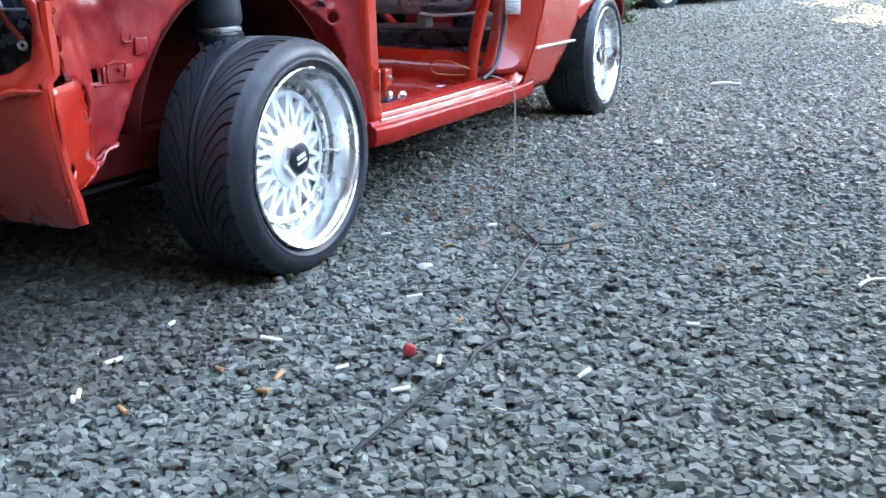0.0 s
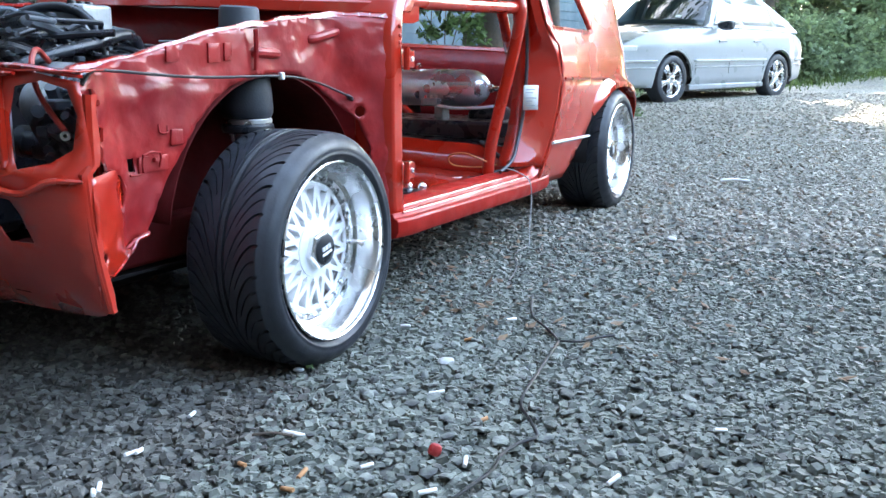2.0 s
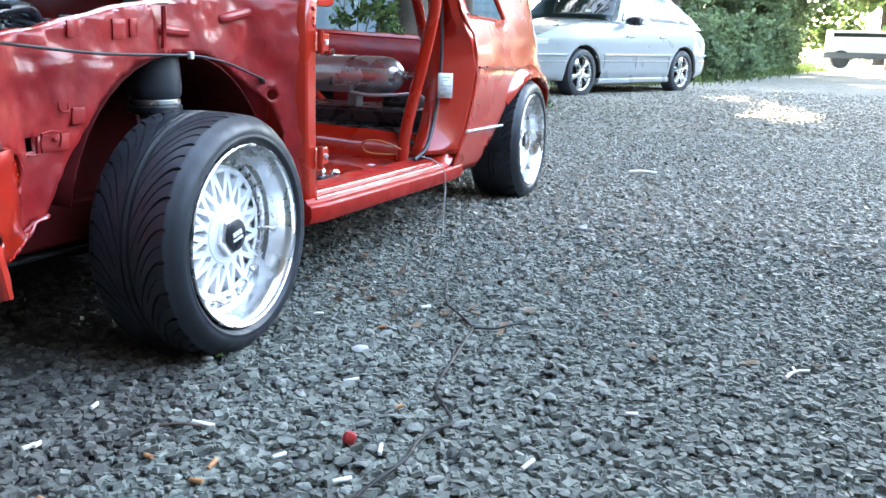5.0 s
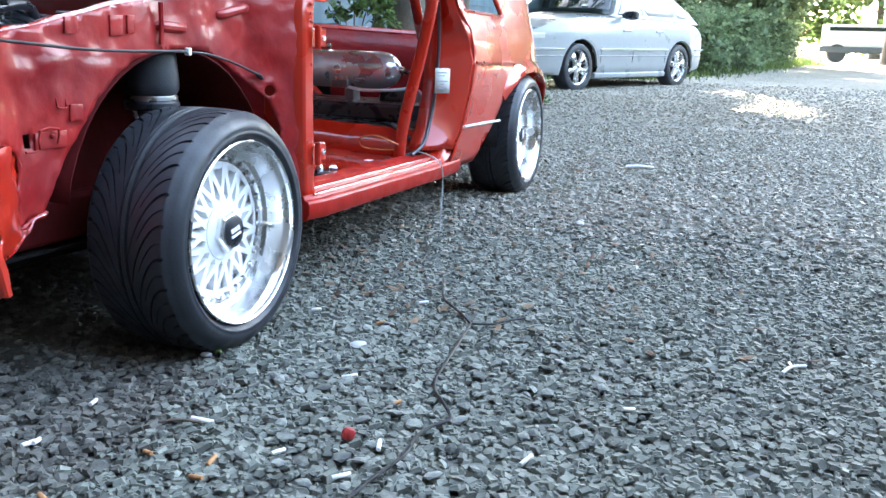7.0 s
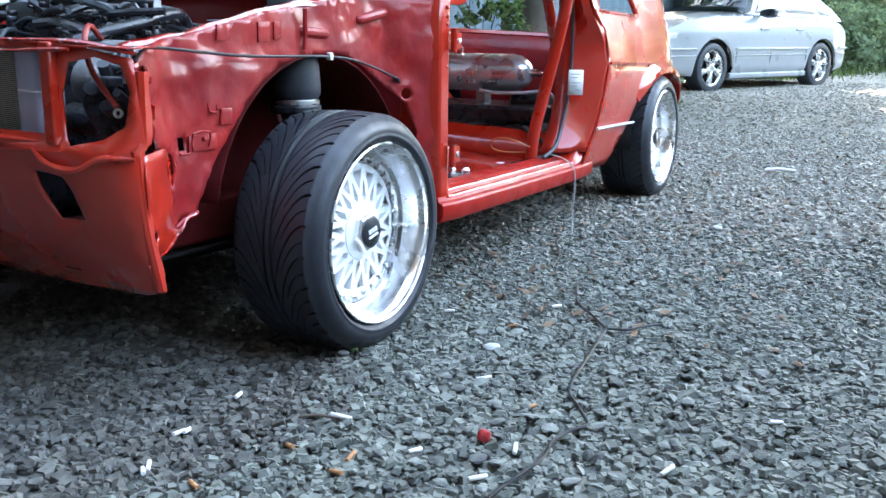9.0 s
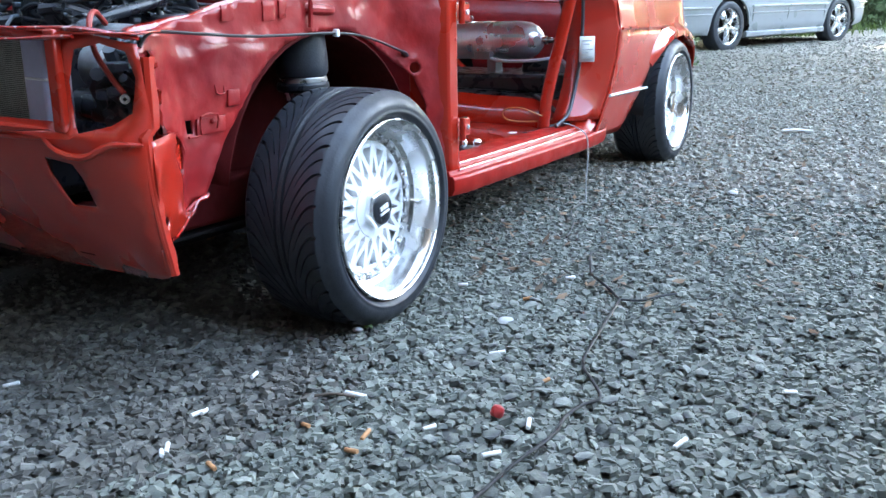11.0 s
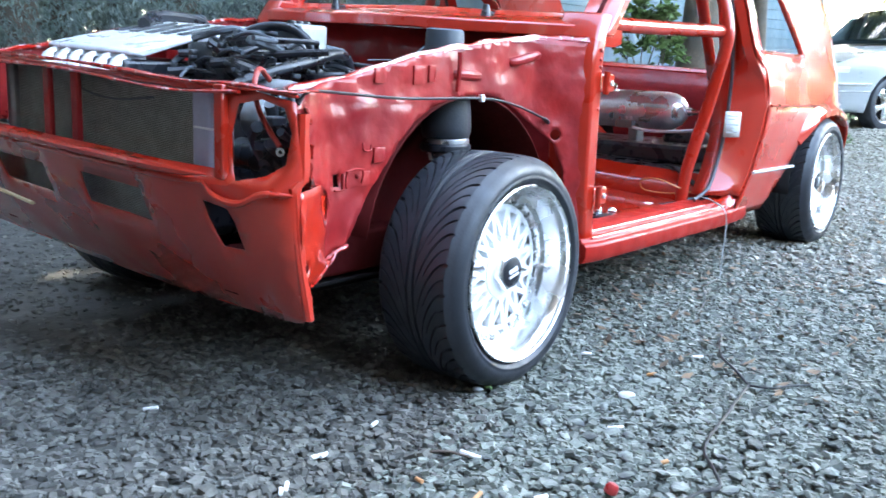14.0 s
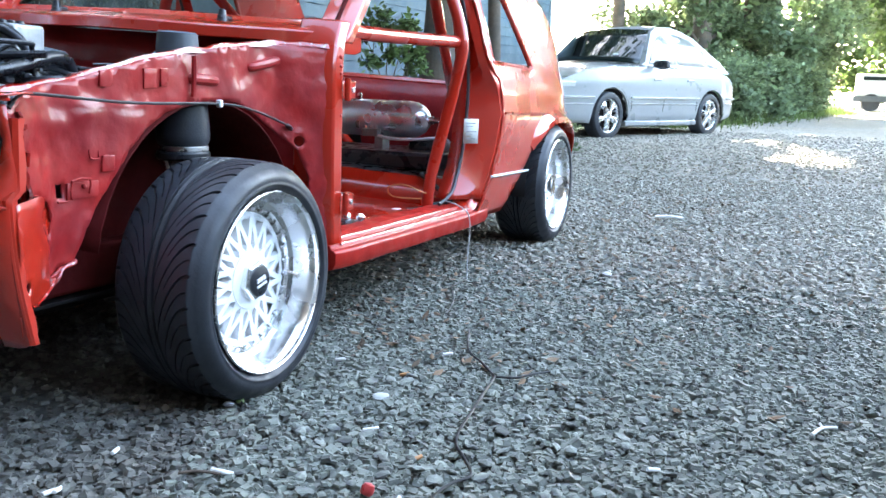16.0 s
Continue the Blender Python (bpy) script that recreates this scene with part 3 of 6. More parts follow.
    # air spring: tapered bellows, crimp band and flange on the strut, cap on the body
    ax, ay = 0.05, side * 0.535
    strut = part("air_spring", lathe([(0.0, 0.572), (0.050, 0.572), (0.058, 0.576), (0.063, 0.586), (0.064, 0.600), (0.062, 0.640), (0.058, 0.680), (0.055, 0.72), (0.0, 0.72)], 40, "z", (ax, ay, 0.0)), RUBBER, car, "black rubber air spring on strut")
    part("crimp_band", lathe([(0, 0.560), (0.057, 0.560), (0.060, 0.563), (0.060, 0.571), (0.057, 0.574), (0, 0.574)], 40, "z", (ax, ay, 0)), CHROME, strut, "bright crimp band")
    part("spring_plate", lathe([(0, 0.540), (0.060, 0.540), (0.064, 0.545), (0.064, 0.556), (0.060, 0.561), (0, 0.561)], 40, "z", (ax, ay, 0)), BLACK, strut)
    part("damper_body", lathe([(0, 0.40), (0.030, 0.40), (0.030, 0.50), (0.036, 0.505), (0.036, 0.525), (0.026, 0.530), (0.026, 0.545), (0, 0.545)], 24, "z", (ax, ay, 0)), ALLOY, strut)
    for q in range(5):
        part("stud", lathe([(0, 0.520), (0.006, 0.520), (0.006, 0.534), (0.009, 0.535), (0.009, 0.542), (0, 0.542)], 8, "z", (ax + 0.046 * math.cos(q * 1.257 + 0.4), ay + 0.046 * math.sin(q * 1.257 + 0.4), 0)), CHROME, strut)
    part("strut_cap", leaned(lathe([(0, 0.60), (0.050, 0.60), (0.050, 0.735), (0.047, 0.768), (0.042, 0.772), (0.0, 0.772)], 32, "z", (0.045, side * 0.52, 0.01))), GREYPL, car, "round grey-blue strut cap")
    part("strut_tower", leaned(lathe([(0.0, 0.63), (0.085, 0.63), (0.08, 0.67), (0.06, 0.69), (0, 0.69)], 28, "z", (0.045, side * 0.51, 0))), RED_IN, car)

# clipped cable along the near wing
cable = part("bonnet_cable", tube([lean(p) for p in ((-0.575, -0.670, 0.612), (-0.55, -0.668, 0.634), (-0.50, -0.660, 0.636), (-0.25, -0.645, 0.622), (0.04, -0.645, 0.622), (0.18, -0.645, 0.607), (0.345, -0.648, 0.565))], 0.0032, 8, 8), WIRE, car, "thin black cable")
part("cable_clip", leaned(box(0.034, 0.046, -0.652, -0.638, 0.614, 0.632)), BADGE, cable, bevel=0.003)
part("cable_end", tube([lean((0.335, -0.640, 0.569)), lean((0.36, -0.639, 0.558))], 0.006, 8, 1), BLACK, cable)

# bulkhead, cowl and screen frame
part("bulkhead", leaned(plate([(-0.62, 0.2), (-0.62, 0.79), (0.62, 0.79), (0.62, 0.2)], [], lambda a, b: Vector((0.47 + wob(a, b, 0, 8, 0.02), a, b)), 0.06)), RED_IN, car, solid=0.005)
cowl_profile = [(0.445, 0.788), (0.455, 0.822), (0.475, 0.833), (0.54, 0.838), (0.60, 0.846), (0.62, 0.862), (0.64, 0.862), (0.64, 0.80), (0.60, 0.79)]
part("cowl", loft([[lean((x - 0.05 * (1 - (abs(y) / 0.7) ** 2) + (0.05 if abs(y) > 0.66 else 0.012 if abs(y) > 0.62 else 0), y, z + (0.004 if abs(y) < 0.3 else -0.02 if abs(y) > 0.66 else 0))) for x, z in cowl_profile] for y in (-0.672, -0.64, -0.58, -0.45, -0.3, -0.1, 0.1, 0.3, 0.45, 0.58, 0.64, 0.672)]), RED, car, bevel=0.004)
for y in (-0.295, 0.35):
    w = part("wiper_spindle", leaned(lathe([(0.0, 0.835), (0.020, 0.835), (0.014, 0.85), (0.010, 0.872), (0.0, 0.875)], 12, "z", (0.52, y, 0))), BLACK, car)
    part("spindle_nut", leaned(box(0.505, 0.56, y - 0.008, y + 0.008, 0.846, 0.856)), BLACK, w, bevel=0.003)
for side in (-1, 1):
    pil = [(0.54, 0.690, 0.80), (0.60, 0.688, 0.87), (0.75, 0.660, 1.0), (0.93, 0.622, 1.14), (1.06, 0.595, 1.225)]
    rings = [[lean((x + dx, side * (y + dy), z)) for dx, dy in ((-0.045, -0.075), (-0.03, -0.01), (0.0, 0.012), (0.045, 0.008), (0.05, -0.02), (0.0, -0.07))] for x, y, z in smooth_path(pil, 4)]
    part("screen_pillar", loft(rings), RED, car, bevel=0.004)
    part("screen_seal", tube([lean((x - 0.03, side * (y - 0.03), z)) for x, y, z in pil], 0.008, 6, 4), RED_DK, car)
    # door hinge pillar: closes the wing's rear end
    sec = [(0.425, 0.60), (0.425, 0.640), (0.44, 0.690), (0.455, 0.712), (0.50, 0.715), (0.515, 0.700), (0.52, 0.640), (0.515, 0.60)]
    hp = part("hinge_pillar", loft([[lean((x + k, side * (y + o), z)) for x, y in sec] for z, k, o in ((0.19, 0.02, 0), (0.28, 0.01, 0), (0.45, 0.0, 0.002), (0.62, 0.0, 0.002), (0.74, 0.005, 0), (0.80, 0.02, -0.004), (0.86, 0.06, -0.012))]), RED, car, "glossy red door hinge pillar", bevel=0.006)
    part("seal_edge", tube([lean((0.522, side * 0.668, 0.66)), lean((0.535, side * 0.662, 0.635)), lean((0.540, side * 0.660, 0.60))], lambda t: 0.0035 + 0.004 * math.sin(math.pi * min(max(t, 0.05), 0.95)), 8, 5), BADGE, hp, "pale torn edge of a door seal")
    for hz in (0.352, 0.672):
        h = part("door_hinge", leaned(box(0.495, 0.585, side * 0.700 - 0.012, side * 0.700 + 0.012, hz - 0.026, hz + 0.026)), RED, hp, bevel=0.005)
        part("hinge_pin", leaned(lathe([(0, hz - 0.03), (0.009, hz - 0.03), (0.009, hz + 0.032), (0, hz + 0.034)], 10, "z", (0.505, side * 0.728, 0))), RED, h)
        part("hinge_bolt", leaned(lathe([(0, side * 0.708), (0.008, side * 0.708), (0.008, side * 0.716), (0, side * 0.717)], 8, "y", (0.565, 0, hz))), STEEL, h)
    for hz in (0.60, 0.735, 0.76, 0.715):
        bm = bmesh.new()
        bmesh.ops.create_uvsphere(bm, u_segments=8, v_segments=6, radius=0.006, matrix=Matrix.Translation(lean((0.49, side * 0.714, hz))))
        part("bolt_head", bm, RED, hp)
    # sill: stepped tread with two ribs
    sill_sec = [(0.60, 0.205), (0.60, 0.250), (0.655, 0.250), (0.665, 0.243), (0.688, 0.239), (0.692, 0.249), (0.699, 0.249), (0.703, 0.238), (0.727, 0.233), (0.731, 0.244), (0.738, 0.244), (0.743, 0.232), (0.751, 0.230), (0.757, 0.223), (0.757, 0.194), (0.748, 0.176), (0.72, 0.168), (0.62, 0.172)]
    part("sill", loft([[lean((x, side * (y + o), z + dz)) for y, z in sill_sec] for x, o, dz in ((0.43, -0.015, -0.002), (0.50, 0, 0), (0.8, 0, 0), (1.1, 0, 0.0), (1.4, 0, 0.0), (1.56, 0, 0.004), (1.62, 0, 0.008))]), RED_SILL, car, "glossy red door sill with two ribs", bevel=0.002)
    for ry, rz in ((0.6955, 0.2475), (0.7345, 0.2425)):
        part("sill_rib", tube([lean((0.47, side * ry, rz)), lean((1.0, side * ry, rz)), lean((1.55, side * ry, rz + 0.003))], 0.0035, 8, 4), RED_GLINT, car)
    part("sill_corner", loft([[lean((1.42 + 0.2 * t + dx, side * (0.68 + dy), 0.235 + 0.13 * t * t)) for dx, dy in ((-0.06, -0.05), (-0.03, 0.05), (0.02, 0.072), (0.06, 0.06), (0.05, -0.05))] for t in (0, 0.3, 0.6, 0.85, 1.0)]), RED, car, bevel=0.004)


# rear quarters
def quarter_y(z, x=2.0):
    prof = [(0.18, 0.735), (0.25, 0.758), (0.36, 0.778), (0.50, 0.790), (0.600, 0.792), (0.612, 0.796), (0.624, 0.788), (0.72, 0.775), (0.80, 0.752), (0.95, 0.715), (1.10, 0.672), (1.24, 0.615)]
    y = prof[0][1]
    for (a, p), (b, q) in zip(prof, prof[1:]):
        if a <= z <= b:
            y = p + (q - p) * (z - a) / (b - a)
    y = prof[-1][1] if z > prof[-1][0] else y
    if x > 2.45:
        y -= 0.55 * (x - 2.45) ** 2
    return y


arch_pts = [(1.80, 0.205), (1.90, 0.30), (1.99, 0.385), (2.06, 0.455), (2.13, 0.515), (2.25, 0.565), (2.40, 0.580), (2.55, 0.562), (2.67, 0.50), (2.74, 0.40), (2.77, 0.30)]
q_outline = [(1.50, 0.205)] + arch_pts + [(2.80, 0.26), (2.92, 0.28), (2.925, 0.45), (2.90, 0.62), (2.84, 0.72), (2.70, 0.88), (2.46, 1.10), (2.30, 1.22), (1.46, 1.235), (1.50, 1.10), (1.545, 0.95), (1.555, 0.84), (1.575, 0.79), (1.645, 0.735), (1.655, 0.66), (1.648, 0.60), (1.625, 0.50), (1.575, 0.37), (1.53, 0.28)]
q_window = [(1.625, 0.815), (1.60, 0.95), (1.585, 1.08), (1.60, 1.135), (1.70, 1.15), (1.80, 1.14), (1.87, 1.10), (1.96, 1.0), (2.08, 0.86), (2.115, 0.815), (2.09, 0.803), (1.65, 0.803)]
for side in (-1, 1):
    quarter = part("rear_quarter", plate(q_outline, [q_window], lambda a, b: lean((a, side * (quarter_y(b, a) + wob(a, b, side, 3, 0.004)), b)), 0.028), RED, car, "glossy orange-red rear quarter panel", solid=0.004)
    part("window_rebate", tube([lean((a, side * (quarter_y(b) - 0.006), b)) for a, b in q_window + q_window[:1]], 0.011, 8, 3), RED, quarter)
    part("swage_line", tube([lean((a, side * (quarter_y(0.613, a) + 0.001), 0.613)) for a in (1.66, 1.9, 2.2, 2.5, 2.7, 2.8)], 0.006, 6, 5), RED, quarter)
    part("trim_strip", tube([lean((1.575, side * 0.782, 0.366)), lean((1.75, side * 0.784, 0.366)), lean((2.02, side * 0.786, 0.366))], 0.009, 8, 2, flat=0.6), BADGE, quarter, "short bright trim strip")
    # flared arch lip
    rings = []
    line = smooth_path([(x, 0, z) for x, z in arch_pts[3:10]], 6)
    for i, p in enumerate(line):
        t = i / (len(line) - 1)
        f = math.sin(math.pi * min(max(t, 0.02), 0.98)) ** 0.5
        n = Vector((p.x - 2.40, 0, p.z - 0.22)).normalized()
        rings.append([lean((p.x + n.x * o, side * y, p.z + n.z * o)) for o, y in ((0.055, quarter_y(p.z + 0.05) - 0.006), (0.040, quarter_y(p.z) + 0.012 * f), (0.018, quarter_y(p.z) + 0.036 * f), (-0.006, quarter_y(p.z) + 0.040 * f), (-0.010, quarter_y(p.z) + 0.030 * f), (-0.004, quarter_y(p.z) - 0.01))])
    part("arch_flare", loft(rings), RED, quarter)
    arch = arc(2.42, 0.24, 0.34, 0, 180, 20)
    part("wheel_housing", loft([[lean((x, side * y, z)) for x, z in arch] for y in (0.76, 0.6, 0.42)], closed=False, caps=False), UNDER, car, solid=0.004)
    # jamb: stepped return between seal and outer skin
    jamb = [(1.42, 1.20), (1.50, 1.02), (1.555, 0.90), (1.585, 0.76), (1.59, 0.62), (1.565, 0.48), (1.515, 0.37), (1.44, 0.275)]
    outer = [(1.46, 1.21), (1.53, 1.06), (1.56, 0.92), (1.585, 0.79), (1.655, 0.68), (1.635, 0.54), (1.58, 0.38), (1.53, 0.28)]
    rings = []
    fine = [smooth_path([(a, 0, b) for a, b in row], 4) for row in (jamb, outer)]
    for p, q in zip(*fine):
        yo = quarter_y(q.z)
        yi = min(0.662, yo - 0.03)
        rings.append([lean((x, side * y, z)) for x, y, z in ((p.x - 0.012, yi - 0.05, p.z), (p.x - 0.008, yi, p.z), (p.x + 0.004, yi + 0.012, p.z), ((p.x + q.x) / 2 - 0.008, (yi + yo) / 2 + 0.002, (p.z + q.z) / 2), (q.x - 0.024, yo - 0.038, q.z), (q.x - 0.012, yo - 0.010, q.z), (q.x + 0.012, yo - 0.001, q.z))])
    part("door_jamb", loft(rings, closed=False, caps=False), RED, quarter, solid=0.003)
    part("door_seal", tube([lean((p.x - 0.012, side * (min(0.662, quarter_y(p.z) - 0.03) + 0.004), p.z)) for p in fine[0][::3]] + [lean((1.36, side * 0.655, 0.262))], 0.007, 8, 4), SEAL, quarter, "black rubber door seal")
label_plate = part("label", leaned(plate([(1.490, 0.490), (1.490, 0.584), (1.558, 0.584), (1.558, 0.490)], [], lambda a, b: Vector((a, -0.720 - (a - 1.55) * 0.5, b)), 0.04)), PAPER, car, "white sticker with small grey print", solid=0.002)
for i, (w, z) in enumerate(((0.045, 0.566), (0.035, 0.554), (0.05, 0.534), (0.03, 0.522), (0.045, 0.506))):
    part("print_line", leaned(plate([(1.497, z), (1.497, z + 0.004), (1.497 + w, z + 0.004), (1.497 + w, z)], [], lambda a, b: Vector((a, -0.7225 - (a - 1.55) * 0.5, b)), 0.03)), PRINT, label_plate)

# roof, tail and floor
roof_ring = [(-0.615, 1.235), (-0.56, 1.262), (-0.35, 1.278), (0, 1.284), (0.35, 1.278), (0.56, 1.262), (0.615, 1.235), (0.56, 1.235), (0, 1.255), (-0.56, 1.235)]
part("roof", loft([[lean((x, y * k, z + dz)) for y, z in roof_ring] for x, k, dz in ((1.04, 0.96, -0.025), (1.15, 0.99, -0.005), (1.5, 1.0, 0.004), (1.9, 1.0, 0.0), (2.25, 0.98, -0.02), (2.36, 0.96, -0.04))]), RED, car)
part("tail_panel", leaned(plate([(-0.72, 0.26), (-0.74, 0.5), (-0.70, 0.70), (-0.60, 0.715), (0.6, 0.715), (0.70, 0.70), (0.74, 0.5), (0.72, 0.26)], [], lambda a, b: Vector((2.90 - 0.09 * (abs(a) / 0.74) ** 4 - max(b - 0.6, 0) * 0.35, a, b)), 0.06)), RED, car, solid=0.006)
part("tail_sill", tube([lean((2.80, y, 0.705 + wob(y, 0, 0, 8, 0.01))) for y in (-0.62, -0.5, -0.25, 0, 0.25, 0.5, 0.62)], 0.022, 8, 5), RED, car)
part("tail_inner_panel", leaned(plate([(-0.62, 0.3), (-0.62, 0.70), (0.62, 0.70), (0.62, 0.3)], [], lambda a, b: Vector((2.76, a, b)), 0.08)), RED_IN, car, solid=0.004)
part("floor_pan", leaned(box(0.47, 2.80, -0.66, 0.66, 0.218, 0.230)), RED, car)
part("seat_riser", leaned(plate([(-0.64, 0.2), (-0.64, 0.338), (0.64, 0.338), (0.64, 0.2)], [], lambda a, b: Vector((1.49 + (b - 0.2) * 0.3, a, b + wob(a, b, 2, 9, 0.004))), 0.05)), RED, car, solid=0.004)
part("rear_deck", leaned(box(1.53, 2.78, -0.64, 0.64, 0.316, 0.330)), BLACK, car, "black carpeted rear deck")
part("floor_tunnel", loft([[lean((x, y, z)) for y, z in ((-0.12, 0.2), (-0.09, 0.27), (0.09, 0.27), (0.12, 0.2))] for x in (0.5, 1.0, 1.7)]), RED_IN, car, bevel=0.01)
drain = part("floor_grommet", leaned(lathe([(0, 0.232), (0.048, 0.232), (0.046, 0.240), (0.02, 0.246), (0, 0.246)], 20, "z", (0.862, -0.545, 0))), BLACK, car)
for bx, by, r in ((0.868, -0.535, 0.013), (0.892, -0.572, 0.015)):
    part("seat_bolt", leaned(lathe([(0, 0.24), (r, 0.24), (r, 0.256), (r * 0.6, 0.264), (0, 0.265)], 10, "z", (bx, by, 0))), CHROME, drain)

# roll cage
TB = 0.023
cage = part("roll_cage", tube([lean(p) for p in ((1.40, -0.585, 0.20), (1.40, -0.60, 0.36), (1.42, -0.655, 0.62), (1.43, -0.690, 0.80), (1.43, -0.692, 0.88), (1.43, -0.655, 1.0), (1.43, -0.58, 1.14), (1.43, -0.44, 1.215), (1.43, 0, 1.22), (1.43, 0.44, 1.215), (1.43, 0.58, 1.14), (1.43, 0.655, 1.0), (1.43, 0.692, 0.88), (1.43, 0.690, 0.80), (1.42, 0.655, 0.62), (1.40, 0.60, 0.36), (1.40, 0.585, 0.20))], TB, 14, 6), RED, car, "red painted tubular roll cage")
for side in (-1, 1):
    part("door_bar", tube([lean(p) for p in ((0.58, side * 0.655, 0.835), (1.0, side * 0.66, 0.848), (1.43, side * 0.675, 0.865))], TB, 12, 3), RED, cage)
    part("rear_stay", tube([lean(p) for p in ((1.44, side * 0.55, 1.10), (1.8, side * 0.47, 0.83), (2.25, side * 0.37, 0.50), (2.5, side * 0.32, 0.32))], TB, 12, 3), RED, cage)
    part("front_leg", tube([lean(p) for p in ((0.56, side * 0.63, 0.25), (0.58, side * 0.64, 0.80), (0.72, side * 0.60, 0.98), (1.0, side * 0.55, 1.17), (1.43, side * 0.50, 1.215))], TB, 12, 5), RED, cage)

# air tank, brackets and the black box under it
tank = part("air_tank", lathe([(0, -0.372), (0.018, -0.372), (0.018, -0.352), (0.04, -0.345), (0.062, -0.325), (0.077, -0.295), (0.082, -0.26), (0.0825, -0.2), (0.0825, 0.30), (0.078, 0.34), (0.06, 0.375), (0.02, 0.39), (0, 0.39)], 40, "y", (1.97, 0.02, 0.558)), TANK_STEEL, car, "brushed steel air tank with domed ends")
part("tank_fitting", lathe([(0, -0.41), (0.008, -0.41), (0.008, -0.40), (0.012, -0.398), (0.012, -0.372), (0, -0.37)], 12, "y", (1.97, 0.02, 0.558)), CHROME, tank)
part("tank_port", lathe([(0, 0.63), (0.012, 0.63), (0.012, 0.660), (0.006, 0.668), (0, 0.668)], 10, "z", (1.97, 0.02, 0.0)), CHROME, tank)
for y in (-0.10, 0.20):
    part("tank_foot", box(1.935, 2.005, y - 0.022, y + 0.022, 0.335, 0.485), ALLOY, tank, bevel=0.004)
part("air_line", tube([(1.89, -0.06, 0.50), (1.875, -0.10, 0.488), (1.87, -0.2, 0.472), (1.88, -0.32, 0.475), (1.95, -0.42, 0.48), (1.99, -0.45, 0.42)], 0.007, 8, 6), BADGE, tank, "pale plastic air line")
valve_block = part("valve_block", box(1.86, 1.90, -0.13, -0.05, 0.478, 0.512), ALLOY, tank, bevel=0.004)
for y in (-0.115, -0.09, -0.065):
    part("fitting", lathe([(0, 0.51), (0.008, 0.51), (0.008, 0.525), (0, 0.527)], 8, "z", (1.88, y, 0)), CHROME, valve_block)
part("sub_box", box(1.80, 2.30, -0.42, 0.45, 0.345, 0.42), BLACK, car, "black box below the air tank", bevel=0.015)
comp = part("compressor", lathe([(0, -0.36), (0.04, -0.36), (0.045, -0.35), (0.045, -0.22), (0.03, -0.21), (0, -0.21)], 20, "y", (2.05, 0, 0.43)), BLACK, car, "black air compressor")
part("compressor_head", box(1.99, 2.07, -0.40, -0.35, 0.40, 0.47), ALLOY, comp, bevel=0.006)
part("orange_cable", tube([(1.36, -0.60, 0.30), (1.33, -0.52, 0.33), (1.34, -0.45, 0.315), (1.40, -0.44, 0.275), (1.47, -0.52, 0.265), (1.46, -0.62, 0.285), (1.44, -0.66, 0.30)], 0.003, 6, 8), ORANGE, car, "loose orange wire loop")
part("loom", tube([(1.32, -0.50, 0.225), (1.36, -0.56, 0.235), (1.42, -0.60, 0.25), (1.46, -0.66, 0.27), (1.5, -0.60, 0.30), (1.52, -0.5, 0.36)], 0.010, 8, 6), BLACK, car)
part("loom_plug", box(1.29, 1.33, -0.515, -0.485, 0.215, 0.24), BADGE, car, bevel=0.004)
part("hanging_wire", tube([(1.40, -0.66, 0.275), (1.39, -0.72, 0.262), (1.385, -0.765, 0.232), (1.39, -0.772, 0.16), (1.37, -0.775, 0.06), (1.36, -0.78, -0.010)], 0.0026, 6, 8), PEBBLE, car, "thin pale wire hanging from the sill")

# underside
part("subframe", box(-0.35, 0.35, -0.42, 0.42, 0.15, 0.19), UNDER, car, bevel=0.02)
for side in (-1, 1):
    part("wishbone", tube([(-0.02, side * 0.60, 0.17), (0.1, side * 0.45, 0.18), (0.15, side * 0.3, 0.19)], 0.02, 8, 4), UNDER, car)
    part("drive_shaft", tube([(0, side * 0.66, 0.275), (-0.02, side * 0.2, 0.28)], 0.014, 8, 2), STEEL, car)
    part("strut_tube", tube([(0, side * 0.62, 0.25), (0.04, side * 0.545, 0.42)], 0.026, 12, 2), BLACK, car)
part("rear_axle", tube([(2.40, -0.66, 0.26), (2.32, -0.4, 0.24), (2.32, 0.4, 0.24), (2.40, 0.66, 0.26)], 0.03, 10, 5), UNDER, car)


